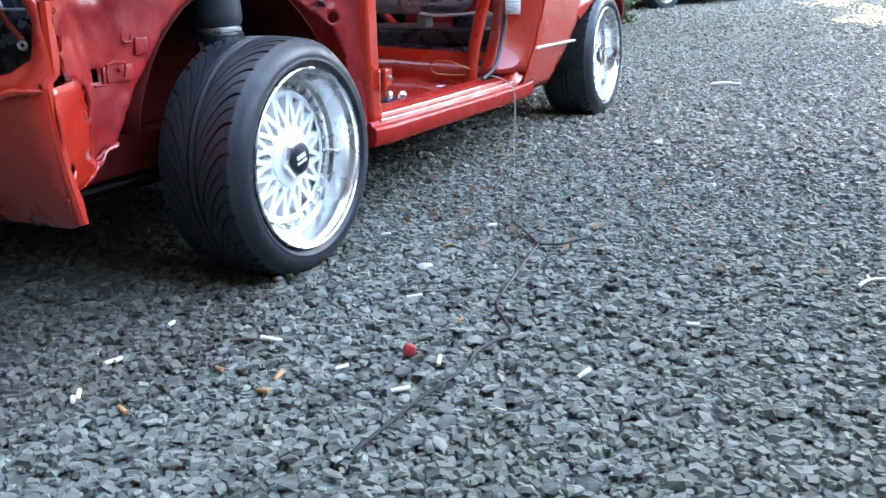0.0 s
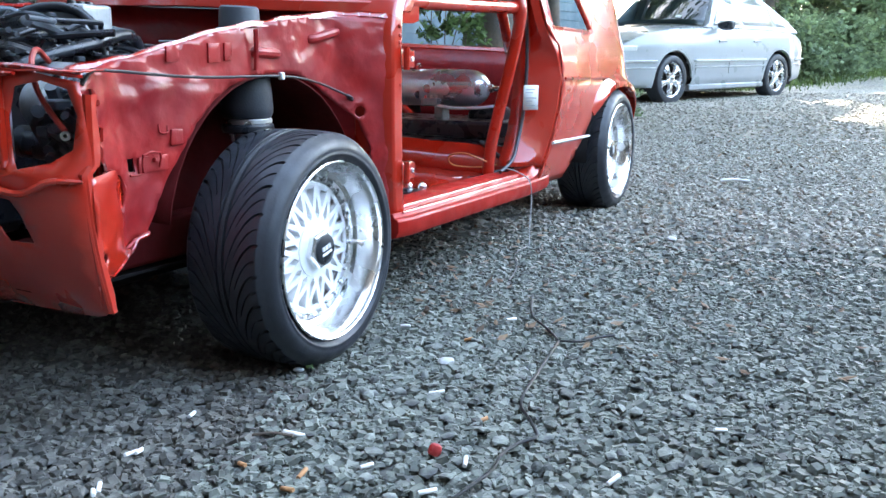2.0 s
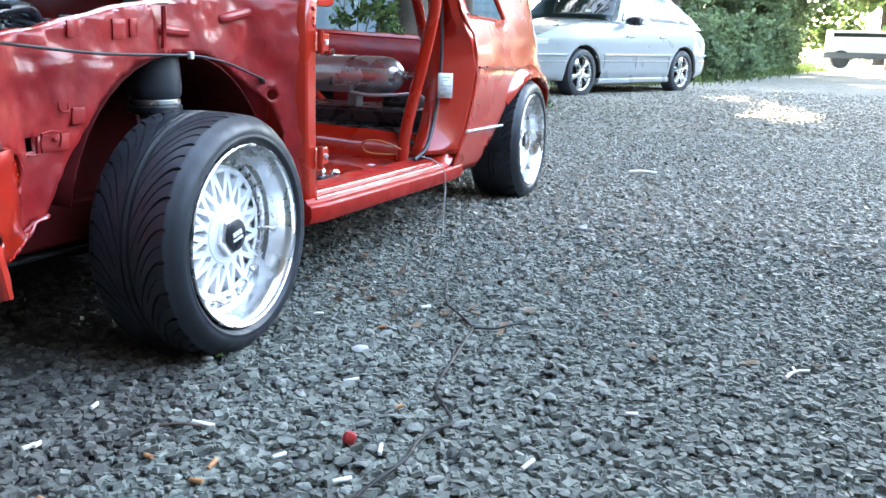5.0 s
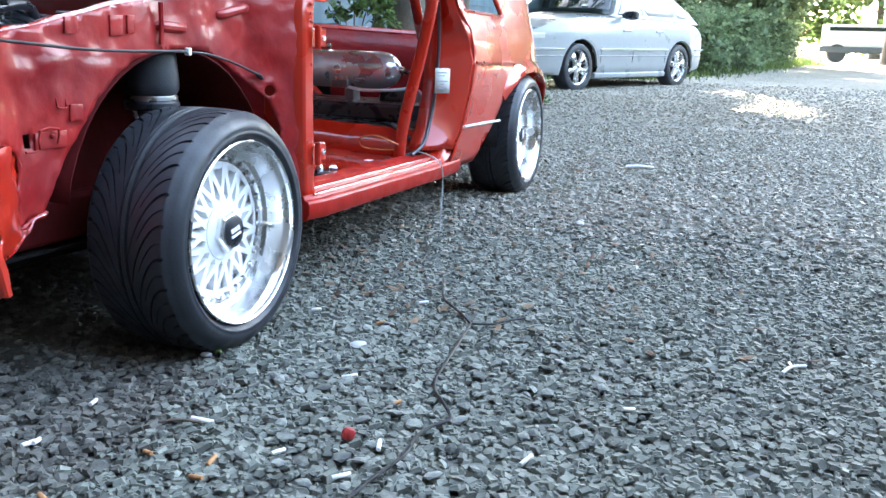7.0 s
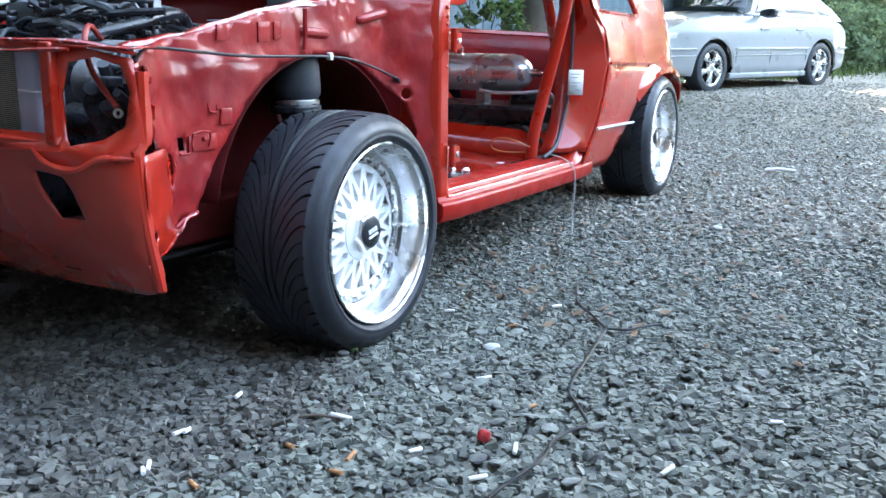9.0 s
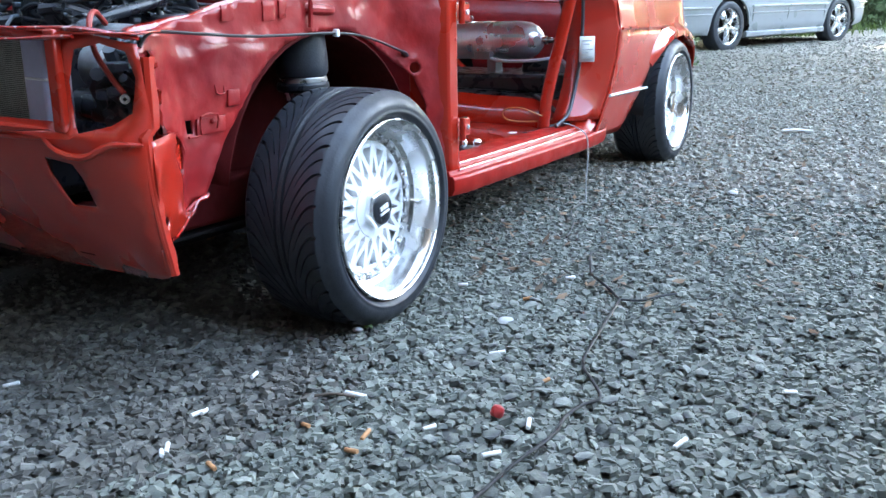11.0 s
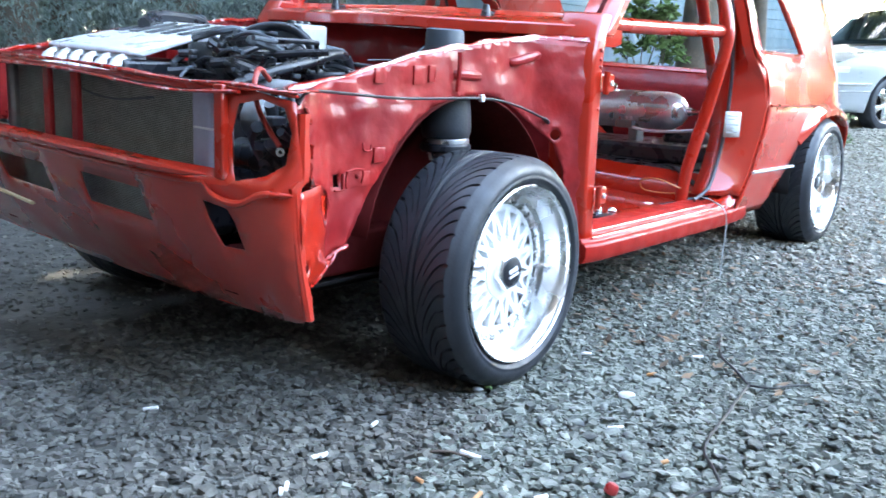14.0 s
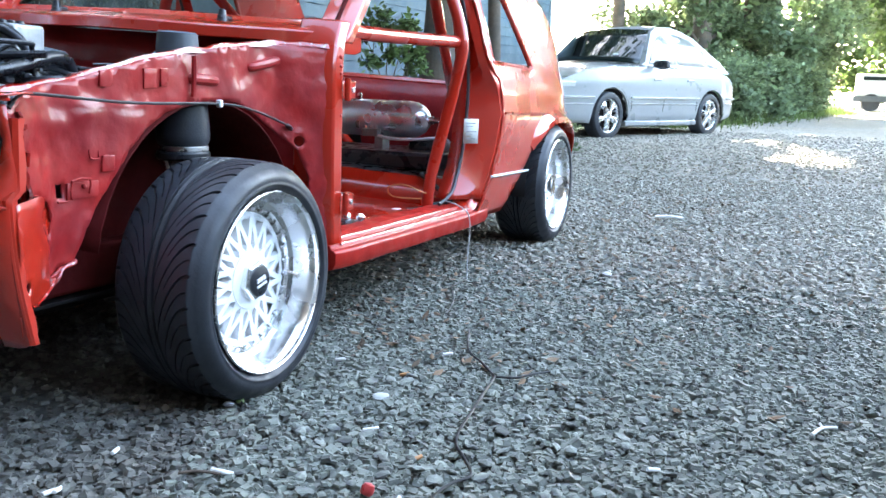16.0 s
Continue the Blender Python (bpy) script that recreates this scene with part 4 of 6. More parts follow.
# ---- wheels ----
def tyre_mesh():
    """A low-profile tyre whose net follows its swept directional grooves."""
    pitches = 26
    phase = np.array([0.0, 0.030, 0.044, 0.13, 0.22, 0.31, 0.40, 0.435, 0.450, 0.500, 0.550, 0.565, 0.60, 0.69, 0.78, 0.87, 0.956, 0.970])
    side_out = [(0.206, 0.018), (0.2125, 0.010), (0.2165, 0.004), (0.2185, 0.0035), (0.2195, 0.0005), (0.2225, -0.001), (0.2240, -0.004), (0.2290, -0.0065), (0.2305, -0.005), (0.236, -0.0065), (0.246, -0.005), (0.256, 0.001), (0.264, 0.009), (0.2705, 0.019)]
    tread = [(0.2745 + 0.0055 * math.sin(math.pi * i / 72) ** 0.5, 0.022 + 0.186 * i / 72) for i in range(73)]
    side_in = [(0.268, 0.216), (0.255, 0.228), (0.235, 0.232), (0.212, 0.222), (0.206, 0.21)]
    prof = side_out + tread + side_in
    r0 = np.array([p[0] for p in prof])
    y0 = np.array([p[1] for p in prof])
    ph = np.concatenate([phase + k for k in range(pitches)])
    nt = len(ph)
    v = np.clip((y0 - 0.115) / 0.093, -1.0, 1.0)
    P, V = np.meshgrid(ph, v, indexing="ij")
    A = np.abs(V)
    T = (P - 4.2 * A ** 0.6 + 0.9 * A ** 3) * 2 * np.pi / pitches
    frac = P % 1
    on = np.zeros(len(prof), bool)
    on[len(side_out):len(side_out) + len(tread)] = True
    main = (np.abs(frac - 0.5) < 0.051) & (A > 0.07) & (A < 0.985)
    slit = (np.minimum(frac, 1 - frac) < 0.031) & (A > 0.40) & (A < 0.95)
    ring = np.abs(A - 0.10) < 0.02
    R = np.repeat(r0[None], nt, 0) - np.where(on[None] & (main | ring), 0.0075, np.where(on[None] & slit, 0.0045, 0.0))
    verts = np.stack([R * np.cos(T), np.repeat(y0[None], nt, 0), R * np.sin(T)], -1).reshape(-1, 3)
    m = len(prof)
    i, j = np.meshgrid(np.arange(nt), np.arange(m - 1), indexing="ij")
    a = (i * m + j).ravel()
    b = (((i + 1) % nt) * m + j).ravel()
    me = raw_mesh("tyre", verts, np.stack([a, a + 1, b + 1, b], -1), RUBBER, False)
    me.polygons.foreach_set("use_smooth", ~(on[j.ravel()] & on[j.ravel() + 1]))
    return me


TYRE = tyre_mesh()
rim_profile = [(0.206, 0.018), (0.2125, 0.006), (0.2125, 0.000), (0.2095, -0.003), (0.2065, 0.000), (0.205, 0.008), (0.200, 0.014), (0.196, 0.024), (0.192, 0.044), (0.188, 0.062), (0.176, 0.068), (0.172, 0.078), (0.160, 0.081), (0.154, 0.081), (0.154, 0.092), (0.168, 0.098), (0.178, 0.12), (0.180, 0.20), (0.2, 0.215), (0.206, 0.212)]


def spoke_bm():
    bm = bmesh.new()
    n = 16
    for k in range(n):
        for d in (-1, 1):
            a0, a1 = 2 * math.pi * (k + 0.22 * d) / n, 2 * math.pi * (k + d * 1.0) / n
            p, q = Vector((math.cos(a0) * 0.066, 0, math.sin(a0) * 0.066)), Vector((math.cos(a1) * 0.153, 0, math.sin(a1) * 0.153))
            u = (q - p).normalized()
            w = u.cross(Vector((0, 1, 0)))
            rings = []
            for t, hw, y0, y1 in ((0, 0.0098, 0.060, 0.090), (0.5, 0.0080, 0.066, 0.088), (1.0, 0.0095, 0.073, 0.088)):
                c = p.lerp(q, t)
                rings.append([c + w * hw + Vector((0, y1, 0)), c + w * hw * 0.75 + Vector((0, y0, 0)), c - w * hw * 0.75 + Vector((0, y0, 0)), c - w * hw + Vector((0, y1, 0))])
            loft(rings, bm=bm)
    lathe([(0.0, 0.054), (0.058, 0.054), (0.069, 0.058), (0.074, 0.093), (0.0, 0.093)], 48, "y", bm=bm)
    lathe([(0.142, 0.074), (0.150, 0.072), (0.158, 0.077), (0.158, 0.090), (0.142, 0.090)], 64, "y", bm=bm)
    bmesh.ops.delete(bm, geom=[f for f in bm.faces if len(f.verts) > 50 and f.calc_center_median().length < 0.08 and f.calc_area() > 0.05], context="FACES")
    return bm


def build_wheel(parent):
    bm = lathe(rim_profile, 72, "y")
    bmesh.ops.delete(bm, geom=[f for f in bm.faces if len(f.verts) > 4], context="FACES")
    wheel = part("wheel", bm, CHROME, parent, "deep-dish split rim with polished lip", auto=0.5)
    part("tyre", TYRE, RUBBER, wheel, "black low-profile tyre with swept grooves")
    part("spoke_face", spoke_bm(), WHITE, wheel, "white cross-spoke wheel centre", auto=0.5)
    hexa = bmesh.new()
    lathe([(0.0, 0.061), (0.049, 0.061), (0.048, 0.040), (0.043, 0.035), (0, 0.035)], 6, "y", bm=hexa)
    nut = part("centre_nut", hexa, STEEL, wheel, "hexagonal silver centre nut", smooth=False, bevel=0.003)
    part("centre_cap", lathe([(0, 0.0375), (0.036, 0.0375), (0.037, 0.032), (0.033, 0.030), (0, 0.0295)], 32, "y"), BLACK, wheel, "round black centre cap")
    bm = bmesh.new()
    for cx in (-0.012, 0.0, 0.012):
        box(cx - 0.0045, cx + 0.0045, 0.0272, 0.0312, 0.000, 0.010, bm=bm)
    box(-0.019, 0.019, 0.0272, 0.0312, -0.011, -0.006, bm=bm)
    part("cap_mark", bm, BADGE, wheel, smooth=False)
    part("brake_disc", lathe([(0.05, 0.118), (0.140, 0.118), (0.140, 0.137), (0.05, 0.137)], 40, "y"), SILVERPL, wheel, "pale steel brake disc")
    part("valve", tube([(0.178, 0.062, -0.058), (0.166, 0.044, -0.056), (0.160, 0.034, -0.055)], 0.0045, 8, 2), CHROME, wheel)
    bolt = None
    for k in range(30):
        a = 2 * math.pi * (k + 0.5) / 30
        if bolt is None:
            bolt = part("rim_bolt", lathe([(0, -0.006), (0.0035, -0.006), (0.0045, -0.004), (0.0045, 0.002), (0, 0.002)], 6, "y"), CHROME, wheel)
            b = bolt
        else:
            b = new("rim_bolt", bolt.data)
            b.parent = wheel
        b.location = (math.cos(a) * 0.166, 0.076, math.sin(a) * 0.166)
    return wheel


fl = build_wheel(car)
fl.matrix_basis = pose(0, -0.82, 0.276, 0, -12, 0)
for x, y, turn, spin in ((2.40, -0.82, 0, 80), (0, 0.82, 180, 10), (2.40, 0.82, 180, 140)):
    w = copy_thing(fl, pose(x, y, 0.276, 0, 0, turn) @ pose(0, 0, 0, 0, spin, 0))

# ---- engine bay ----
engine = part("engine", leaned(box(-0.50, 0.02, -0.25, 0.34, 0.26, 0.62)), BLACK, car, "black engine block packed under hoses", bevel=0.03)
ER = random.Random(11)
# sloping silver cover with black ribs
cover = [(-0.525, 0.668), (-0.52, 0.678), (-0.44, 0.697), (-0.34, 0.719), (-0.335, 0.712), (-0.50, 0.662)]
cov = part("engine_cover", leaned(loft([[(x + dx, y, z) for x, z in cover] for y, dx in ((-0.035, 0.012), (-0.025, 0.0), (0.1, 0.0), (0.34, 0.0), (0.355, 0.012))])), SILVERPL, engine, "silver plastic engine cover", bevel=0.005)
rear_cover = [(-0.338, 0.705), (-0.338, 0.717), (-0.24, 0.738), (-0.17, 0.752), (-0.13, 0.745), (-0.12, 0.70), (-0.33, 0.68)]
part("rear_cover", leaned(loft([[(x, y, z) for x, z in rear_cover] for y in (-0.035, 0.1, 0.355)])), SILVERPL, engine, bevel=0.006)
for k in range(5):
    y = 0.03 + k * 0.070
    part("cover_rib", leaned(box(-0.345, -0.20, y - 0.010, y + 0.010, -0.005, 0.0010)), BLACK, engine, bevel=0.0015).matrix_basis = pose(0, 0, 0.792, 0, -11.8, 0)
for k in range(6):
    y = 0.0 + k * 0.062
    part("intake_runner", leaned(tube([(-0.47, y, 0.655), (-0.515, y, 0.655), (-0.550, y - 0.008, 0.635), (-0.575, y - 0.014, 0.59)], 0.019, 10, 4, flat=0.8)), SILVERPL, engine)
part("intake_gallery", leaned(box(-0.54, -0.30, -0.03, 0.35, 0.60, 0.656)), BLACK, engine, bevel=0.01)
part("cam_cover", leaned(box(-0.40, -0.06, -0.24, -0.07, 0.60, 0.708)), BLACK, engine, bevel=0.02)
part("gearbox", leaned(lathe([(0, -0.24), (0.05, -0.24), (0.09, -0.23), (0.12, -0.21), (0.13, -0.19), (0.13, -0.1), (0, -0.1)], 24, "y", (-0.18, 0, 0.40))), ALLOY, engine)
alt = part("alternator", leaned(lathe([(0, -0.50), (0.02, -0.50), (0.045, -0.485), (0.052, -0.46), (0.046, -0.455), (0.052, -0.45), (0.046, -0.445), (0.052, -0.44), (0.05, -0.38), (0, -0.38)], 20, "y", (-0.43, 0, 0.555))), ALLOY, engine, "dull cast alternator")
for k in range(6):
    part("fin", leaned(box(-0.482, -0.378, -0.50, -0.497, 0.52 + k * 0.013, 0.525 + k * 0.013)), BLACK, alt)
part("starter", leaned(lathe([(0, -0.53), (0.022, -0.53), (0.03, -0.51), (0.034, -0.48), (0.034, -0.36), (0, -0.36)], 20, "y", (-0.46, 0, 0.478))), BLACK, engine)
for k in range(3):
    part("pulley", leaned(lathe([(0, -0.525), (0.025, -0.525), (0.03, -0.52), (0.024, -0.514), (0.03, -0.505), (0, -0.50)], 20, "y", (-0.40 + 0.06 * k, 0, 0.60 - 0.05 * (k % 2)))), BLACK, engine)
# the tangle that shows through the lamp opening
LR = random.Random(5)
for k in range(30):
    a = Vector((LR.uniform(-0.57, -0.47), LR.uniform(-0.60, -0.50), LR.uniform(0.44, 0.61)))
    b = Vector((LR.uniform(-0.50, -0.36), LR.uniform(-0.57, -0.42), LR.uniform(0.44, 0.62)))
    m = a.lerp(b, 0.5) + Vector((LR.uniform(-0.02, 0.02), LR.uniform(-0.03, 0.03), LR.uniform(-0.03, 0.04)))
    part("pipe", leaned(tube([a, m, b], LR.choice((0.004, 0.006, 0.009, 0.013)), 8, 6)), LR.choice((BLACK, GREYPL, GREYPL, GREYPL, ALLOY)), engine)
for k in range(22):
    x, y, z, w = LR.uniform(-0.55, -0.44), LR.uniform(-0.585, -0.50), LR.uniform(0.43, 0.60), LR.uniform(0.010, 0.022)
    part("bracket", leaned(box(x - w, x + w, y - w * 0.8, y + w * 0.8, z - w * 0.5, z + w * 0.5)), LR.choice((BLACK, GREYPL, GREYPL)), engine, bevel=0.004)
bat = part("battery", leaned(box(-0.42, -0.26, -0.56, -0.42, 0.42, 0.60)), BLACK, engine, "black battery case", bevel=0.006)
part("battery_lid", leaned(box(-0.425, -0.255, -0.565, -0.415, 0.60, 0.615)), UNDER, bat, bevel=0.003)
coil = part("coil_pack", leaned(box(-0.19, -0.10, -0.255, -0.150, 0.64, 0.768)), ALLOY, engine, "grey metal coil pack", bevel=0.008)
for k in range(3):
    part("coil_plug", leaned(lathe([(0, 0.755), (0.012, 0.755), (0.010, 0.769), (0, 0.771)], 10, "z", (-0.172 + 0.025 * k, -0.20, 0.006))), BLACK, coil)
LBX, LBY = -0.33, -0.105
part("engine_label", leaned(lathe([(0, 0.708), (0.026, 0.708), (0.026, 0.713), (0, 0.714)], 24, "z", (LBX, LBY, 0.018))), BADGE, engine, "oval pale label")
part("filler_cap", leaned(lathe([(0, 0.70), (0.032, 0.70), (0.034, 0.72), (0.028, 0.735), (0, 0.735)], 20, "z", (-0.33, -0.17, 0))), BLACK, engine)
for k in range(52):
    a = Vector((ER.uniform(-0.46, -0.05), ER.uniform(-0.36, -0.02), ER.uniform(0.64, 0.73)))
    b = Vector((ER.uniform(-0.46, 0.02), ER.uniform(-0.40, -0.05), ER.uniform(0.60, 0.73)))
    mid = (a + b) / 2 + Vector((ER.uniform(-0.08, 0.08), ER.uniform(-0.08, 0.08), ER.uniform(-0.03, 0.030)))
    part("hose", leaned(tube([a, a.lerp(mid, 0.5) + Vector((0, 0, 0.015)), mid, b.lerp(mid, 0.4), b], ER.choice((0.004, 0.006, 0.009, 0.012)), 8, 5)), ER.choice((BLACK, BLACK, BLACK, GREYPL)), engine)
for k in range(60):
    x, y, z = ER.uniform(-0.45, -0.05), ER.uniform(-0.38, -0.06), ER.uniform(0.64, 0.715)
    s = ER.uniform(0.005, 0.012)
    part("connector", leaned(box(x - s, x + s, y - s * 0.7, y + s * 0.7, z - s * 0.6, z + s * 0.6)), ER.choice((BLACK, BLACK, BLACK, GREYPL)), engine, bevel=0.004)
part("coolant_hose", leaned(tube([(-0.50, -0.30, 0.56), (-0.44, -0.34, 0.63), (-0.28, -0.36, 0.675), (-0.12, -0.33, 0.70), (-0.03, -0.28, 0.62)], 0.013, 12, 6)), BLACK, engine)
part("coolant_hose", leaned(tube([(-0.28, -0.10, 0.70), (-0.25, -0.12, 0.738), (-0.215, -0.17, 0.757), (-0.20, -0.24, 0.752), (-0.19, -0.29, 0.715), (-0.18, -0.31, 0.64)], 0.012, 12, 6)), BLACK, engine, "thick black hose looping over the coil pack")
part("far_hose", leaned(tube([(-0.28, 0.28, 0.74), (-0.20, 0.33, 0.765), (-0.05, 0.34, 0.755), (0.03, 0.38, 0.70)], 0.018, 10, 6)), BLACK, engine)
for p in (((0.0, -0.36, 0.66), (0.09, -0.44, 0.668), (0.15, -0.50, 0.65)), ((0.0, -0.30, 0.69), (0.10, -0.34, 0.70), (0.16, -0.36, 0.735)), ((-0.02, -0.38, 0.65), (0.06, -0.47, 0.645))):
    part("stray_wire", leaned(tube(p, 0.0022, 6, 5)), GREYPL, engine)
hose = part("battery_cable", leaned(tube([(-0.50, -0.50, 0.645), (-0.545, -0.525, 0.668), (-0.575, -0.545, 0.645), (-0.585, -0.565, 0.60), (-0.592, -0.60, 0.565), (-0.598, -0.645, 0.53)], 0.0055, 8, 6)), HOSE_RED, engine, "red battery cable with ring terminal")
bm = lathe([(0.0035, -0.005), (0.0088, -0.005), (0.0093, -0.0025), (0.0088, 0.0), (0.0035, 0.0)], 16, "x", (0, 0, 0))
bmesh.ops.delete(bm, geom=[f for f in bm.faces if len(f.verts) > 4], context="FACES")
bmesh.ops.transform(bm, matrix=Matrix.Translation(lean((-0.603, -0.652, 0.522))) @ Matrix.Rotation(radians(40), 4, "Z"), verts=bm.verts)
part("ring_terminal", bm, CHROME, hose, "bright ring terminal")
part("pump", leaned(lathe([(0, -0.45), (0.03, -0.45), (0.038, -0.44), (0.04, -0.42), (0.04, -0.32), (0.03, -0.31), (0, -0.31)], 20, "y", (-0.37, 0, 0.600))), ALLOY, engine, "pale grey pump body", bevel=0.003)
rad = part("radiator", leaned(box(-0.625, -0.60, -0.43, 0.30, 0.28, 0.625)), DARK_MATT, car, "dusty finned radiator core", bevel=0.003)
bm = bmesh.new()
for k in range(92):
    z = 0.285 + k * 0.0037
    box(-0.6275, -0.6265, -0.425, 0.295, z, z + 0.0024, bm=bm)
part("fin_block", leaned(bm), FIN, rad, smooth=False, kind="stuff")
part("end_tank", leaned(box(-0.645, -0.585, -0.500, -0.432, 0.40, 0.628)), LILAC, rad, "pale lilac plastic radiator tank", bevel=0.012)
part("tank_band", leaned(box(-0.649, -0.60, -0.501, -0.446, 0.546, 0.550)), BADGE, rad, bevel=0.001)
part("end_tank", leaned(box(-0.645, -0.585, 0.30, 0.33, 0.40, 0.628)), ALLOY, rad, bevel=0.01)
part("cooler", leaned(box(-0.615, -0.595, 0.302, 0.50, 0.31, 0.46)), FIN, rad, "dusty finned oil cooler", bevel=0.003)
part("fan_cable", leaned(tube([(-0.655, 0.0, 0.615), (-0.665, -0.08, 0.588), (-0.665, -0.2, 0.580), (-0.66, -0.33, 0.595)], 0.003, 6, 6)), GREYPL, rad)

# the nose stands raised on its air springs, turning about the rear axle
RAISE = Matrix.Translation((2.40, 0, 0.276)) @ Matrix.Rotation(radians(1.25), 4, "Y") @ Matrix.Translation((-2.40, 0, -0.276))
for piece in car.children:
    if piece.name.split(".")[0] not in ("wheel", "air_spring", "wishbone", "drive_shaft", "strut_tube", "rear_axle"):
        piece.matrix_basis = RAISE @ piece.matrix_basis

# ---- the silver saloon ----
saloon = thing("saloon_car", "silver four-door saloon parked on the gravel beside the house", "car")
SX = math.atan2(-0.170 - 0.913, 13.667 - 11.076)
saloon.matrix_basis = pose(11.076, 0.913, -0.02, 0, 0, math.degrees(SX)) @ Matrix.Diagonal((1.087, 1.05, 1.05, 1))
# in its own frame x runs to the tail and y away from the near side (near side at y = -0.05)
WB, HW = 2.586, 0.90


def sal_y(z, x):
    """Half width at a height."""
    prof = [(0.16, 0.84), (0.30, 0.90), (0.55, 0.915), (0.75, 0.908), (0.92, 0.880), (1.0, 0.84), (1.25, 0.70), (1.45, 0.585), (1.54, 0.50)]
    y = prof[0][1]
    for (a, p), (b, q) in zip(prof, prof[1:]):
        if a <= z <= b:
            y = p + (q - p) * (z - a) / (b - a)
    if z > prof[-1][0]:
        y = prof[-1][1]
    if x < -0.2:
        y -= 0.22 * (-0.2 - x) ** 2
    if x > WB + 0.2:
        y -= 0.28 * (x - WB - 0.2) ** 2
    return y


SC = 0.84                                   # distance from near side to the centre line
low = [(-1.02, 0.22), (-1.06, 0.42), (-1.03, 0.60), (-0.90, 0.70), (-0.30, 0.84), (0.30, 0.93), (0.60, 0.96), (2.30, 0.965), (2.75, 0.96), (3.20, 0.94), (3.40, 0.90), (3.46, 0.72), (3.44, 0.45), (3.38, 0.25)]
fa = arc(0, 0.30, 0.41, 180, 0, 14)
ra = arc(WB, 0.30, 0.41, 180, 0, 14)
side_outline = [(-1.02, 0.24), (-1.06, 0.42), (-1.05, 0.62), (-0.98, 0.76), (-0.55, 0.915), (0.0, 0.985), (0.60, 1.015), (1.50, 1.01), (2.30, 0.99), (2.75, 0.965), (3.08, 0.915), (3.30, 0.83), (3.38, 0.70), (3.38, 0.45), (3.32, 0.27)] + [(WB + 0.40, 0.22)] + ra[::-1] + [(WB - 0.40, 0.20), (0.40, 0.20)] + fa[::-1] + [(-0.40, 0.22)]
for side in (-1, 1):
    body = part("body_side", plate(side_outline, [], lambda a, b: Vector((a, SC + side * sal_y(b, a), b)), 0.035), SILVER, saloon, "silver painted body side", solid=0.006)
    for x0, x1 in ((-0.98, -0.40), (0.42, 1.24), (1.26, 2.16), (WB + 0.42, 3.36)):
        for z, mr in ((0.56, 0.042), (0.478, 0.016)):
            part("side_moulding", tube([(x0, SC + side * (sal_y(z, x0) + 0.004), z), ((x0 + x1) / 2, SC + side * (sal_y(z, (x0 + x1) / 2) + 0.008), z), (x1, SC + side * (sal_y(z, x1) + 0.004), z)], mr, 8, 4, flat=0.3), SILV_MOULD, body)
    part("rocker", loft([[(x, SC + side * y, z) for y, z in ((0.80, 0.15), (0.90, 0.17), (0.905, 0.23), (0.86, 0.25))] for x in (0.36, 1.3, WB - 0.40)]), SILVER, saloon, bevel=0.01)
    for cx in (0, WB):
        rings = []
        for x, z in arc(cx, 0.30, 0.415, 175, 5, 18):
            n = Vector((x - cx, 0, z - 0.30)).normalized()
            rings.append([(x + n.x * o, SC + side * (sal_y(z, x) + y), z + n.z * o) for o, y in ((-0.02, -0.02), (-0.016, 0.003), (-0.006, 0.006), (0.004, 0.003), (0.006, -0.02))])
        part("arch_lip", loft(rings), SILVER, body)
        part("wheel_well", loft([[(x, SC + side * y, z) for x, z in arc(cx, 0.30, 0.38, 180, 0, 16)] for y in (0.88, 0.55)], closed=False, caps=False), UNDER, saloon, solid=0.004)
    # door gaps and handle
    for gx in (0.46, 1.25, 2.14):
        part("door_gap", tube([(gx + dx, SC + side * (sal_y(z, gx) + 0.002), z) for dx, z in ((0.0, 0.27), (0.0, 0.55), (0.01, 0.99))], 0.0035, 6, 4), UNDER, body)
    for hx in (1.08, 1.95):
        part("door_handle", tube([(hx - 0.09, SC + side * (sal_y(0.82, hx) + 0.008), 0.82), (hx + 0.09, SC + side * (sal_y(0.82, hx) + 0.008), 0.825)], 0.016, 8, 2), SILVER, body)
    # side windows
    for win in ([(0.98, 1.04), (1.42, 1.38), (1.62, 1.43), (1.66, 1.04)], [(1.72, 1.04), (1.68, 1.435), (1.95, 1.44), (2.30, 1.38), (2.46, 1.28), (2.52, 1.03)], [(2.57, 1.03), (2.51, 1.26), (2.66, 1.18), (2.86, 1.02)]):
        part("side_window", plate(win, [], lambda a, b: Vector((a, SC + side * (sal_y(0.95 + (b - 0.95) * 1.13, 1.5) + 0.006), 0.95 + (b - 0.95) * 1.13)), 0.12), SIDEGLASS, saloon, solid=0.004)
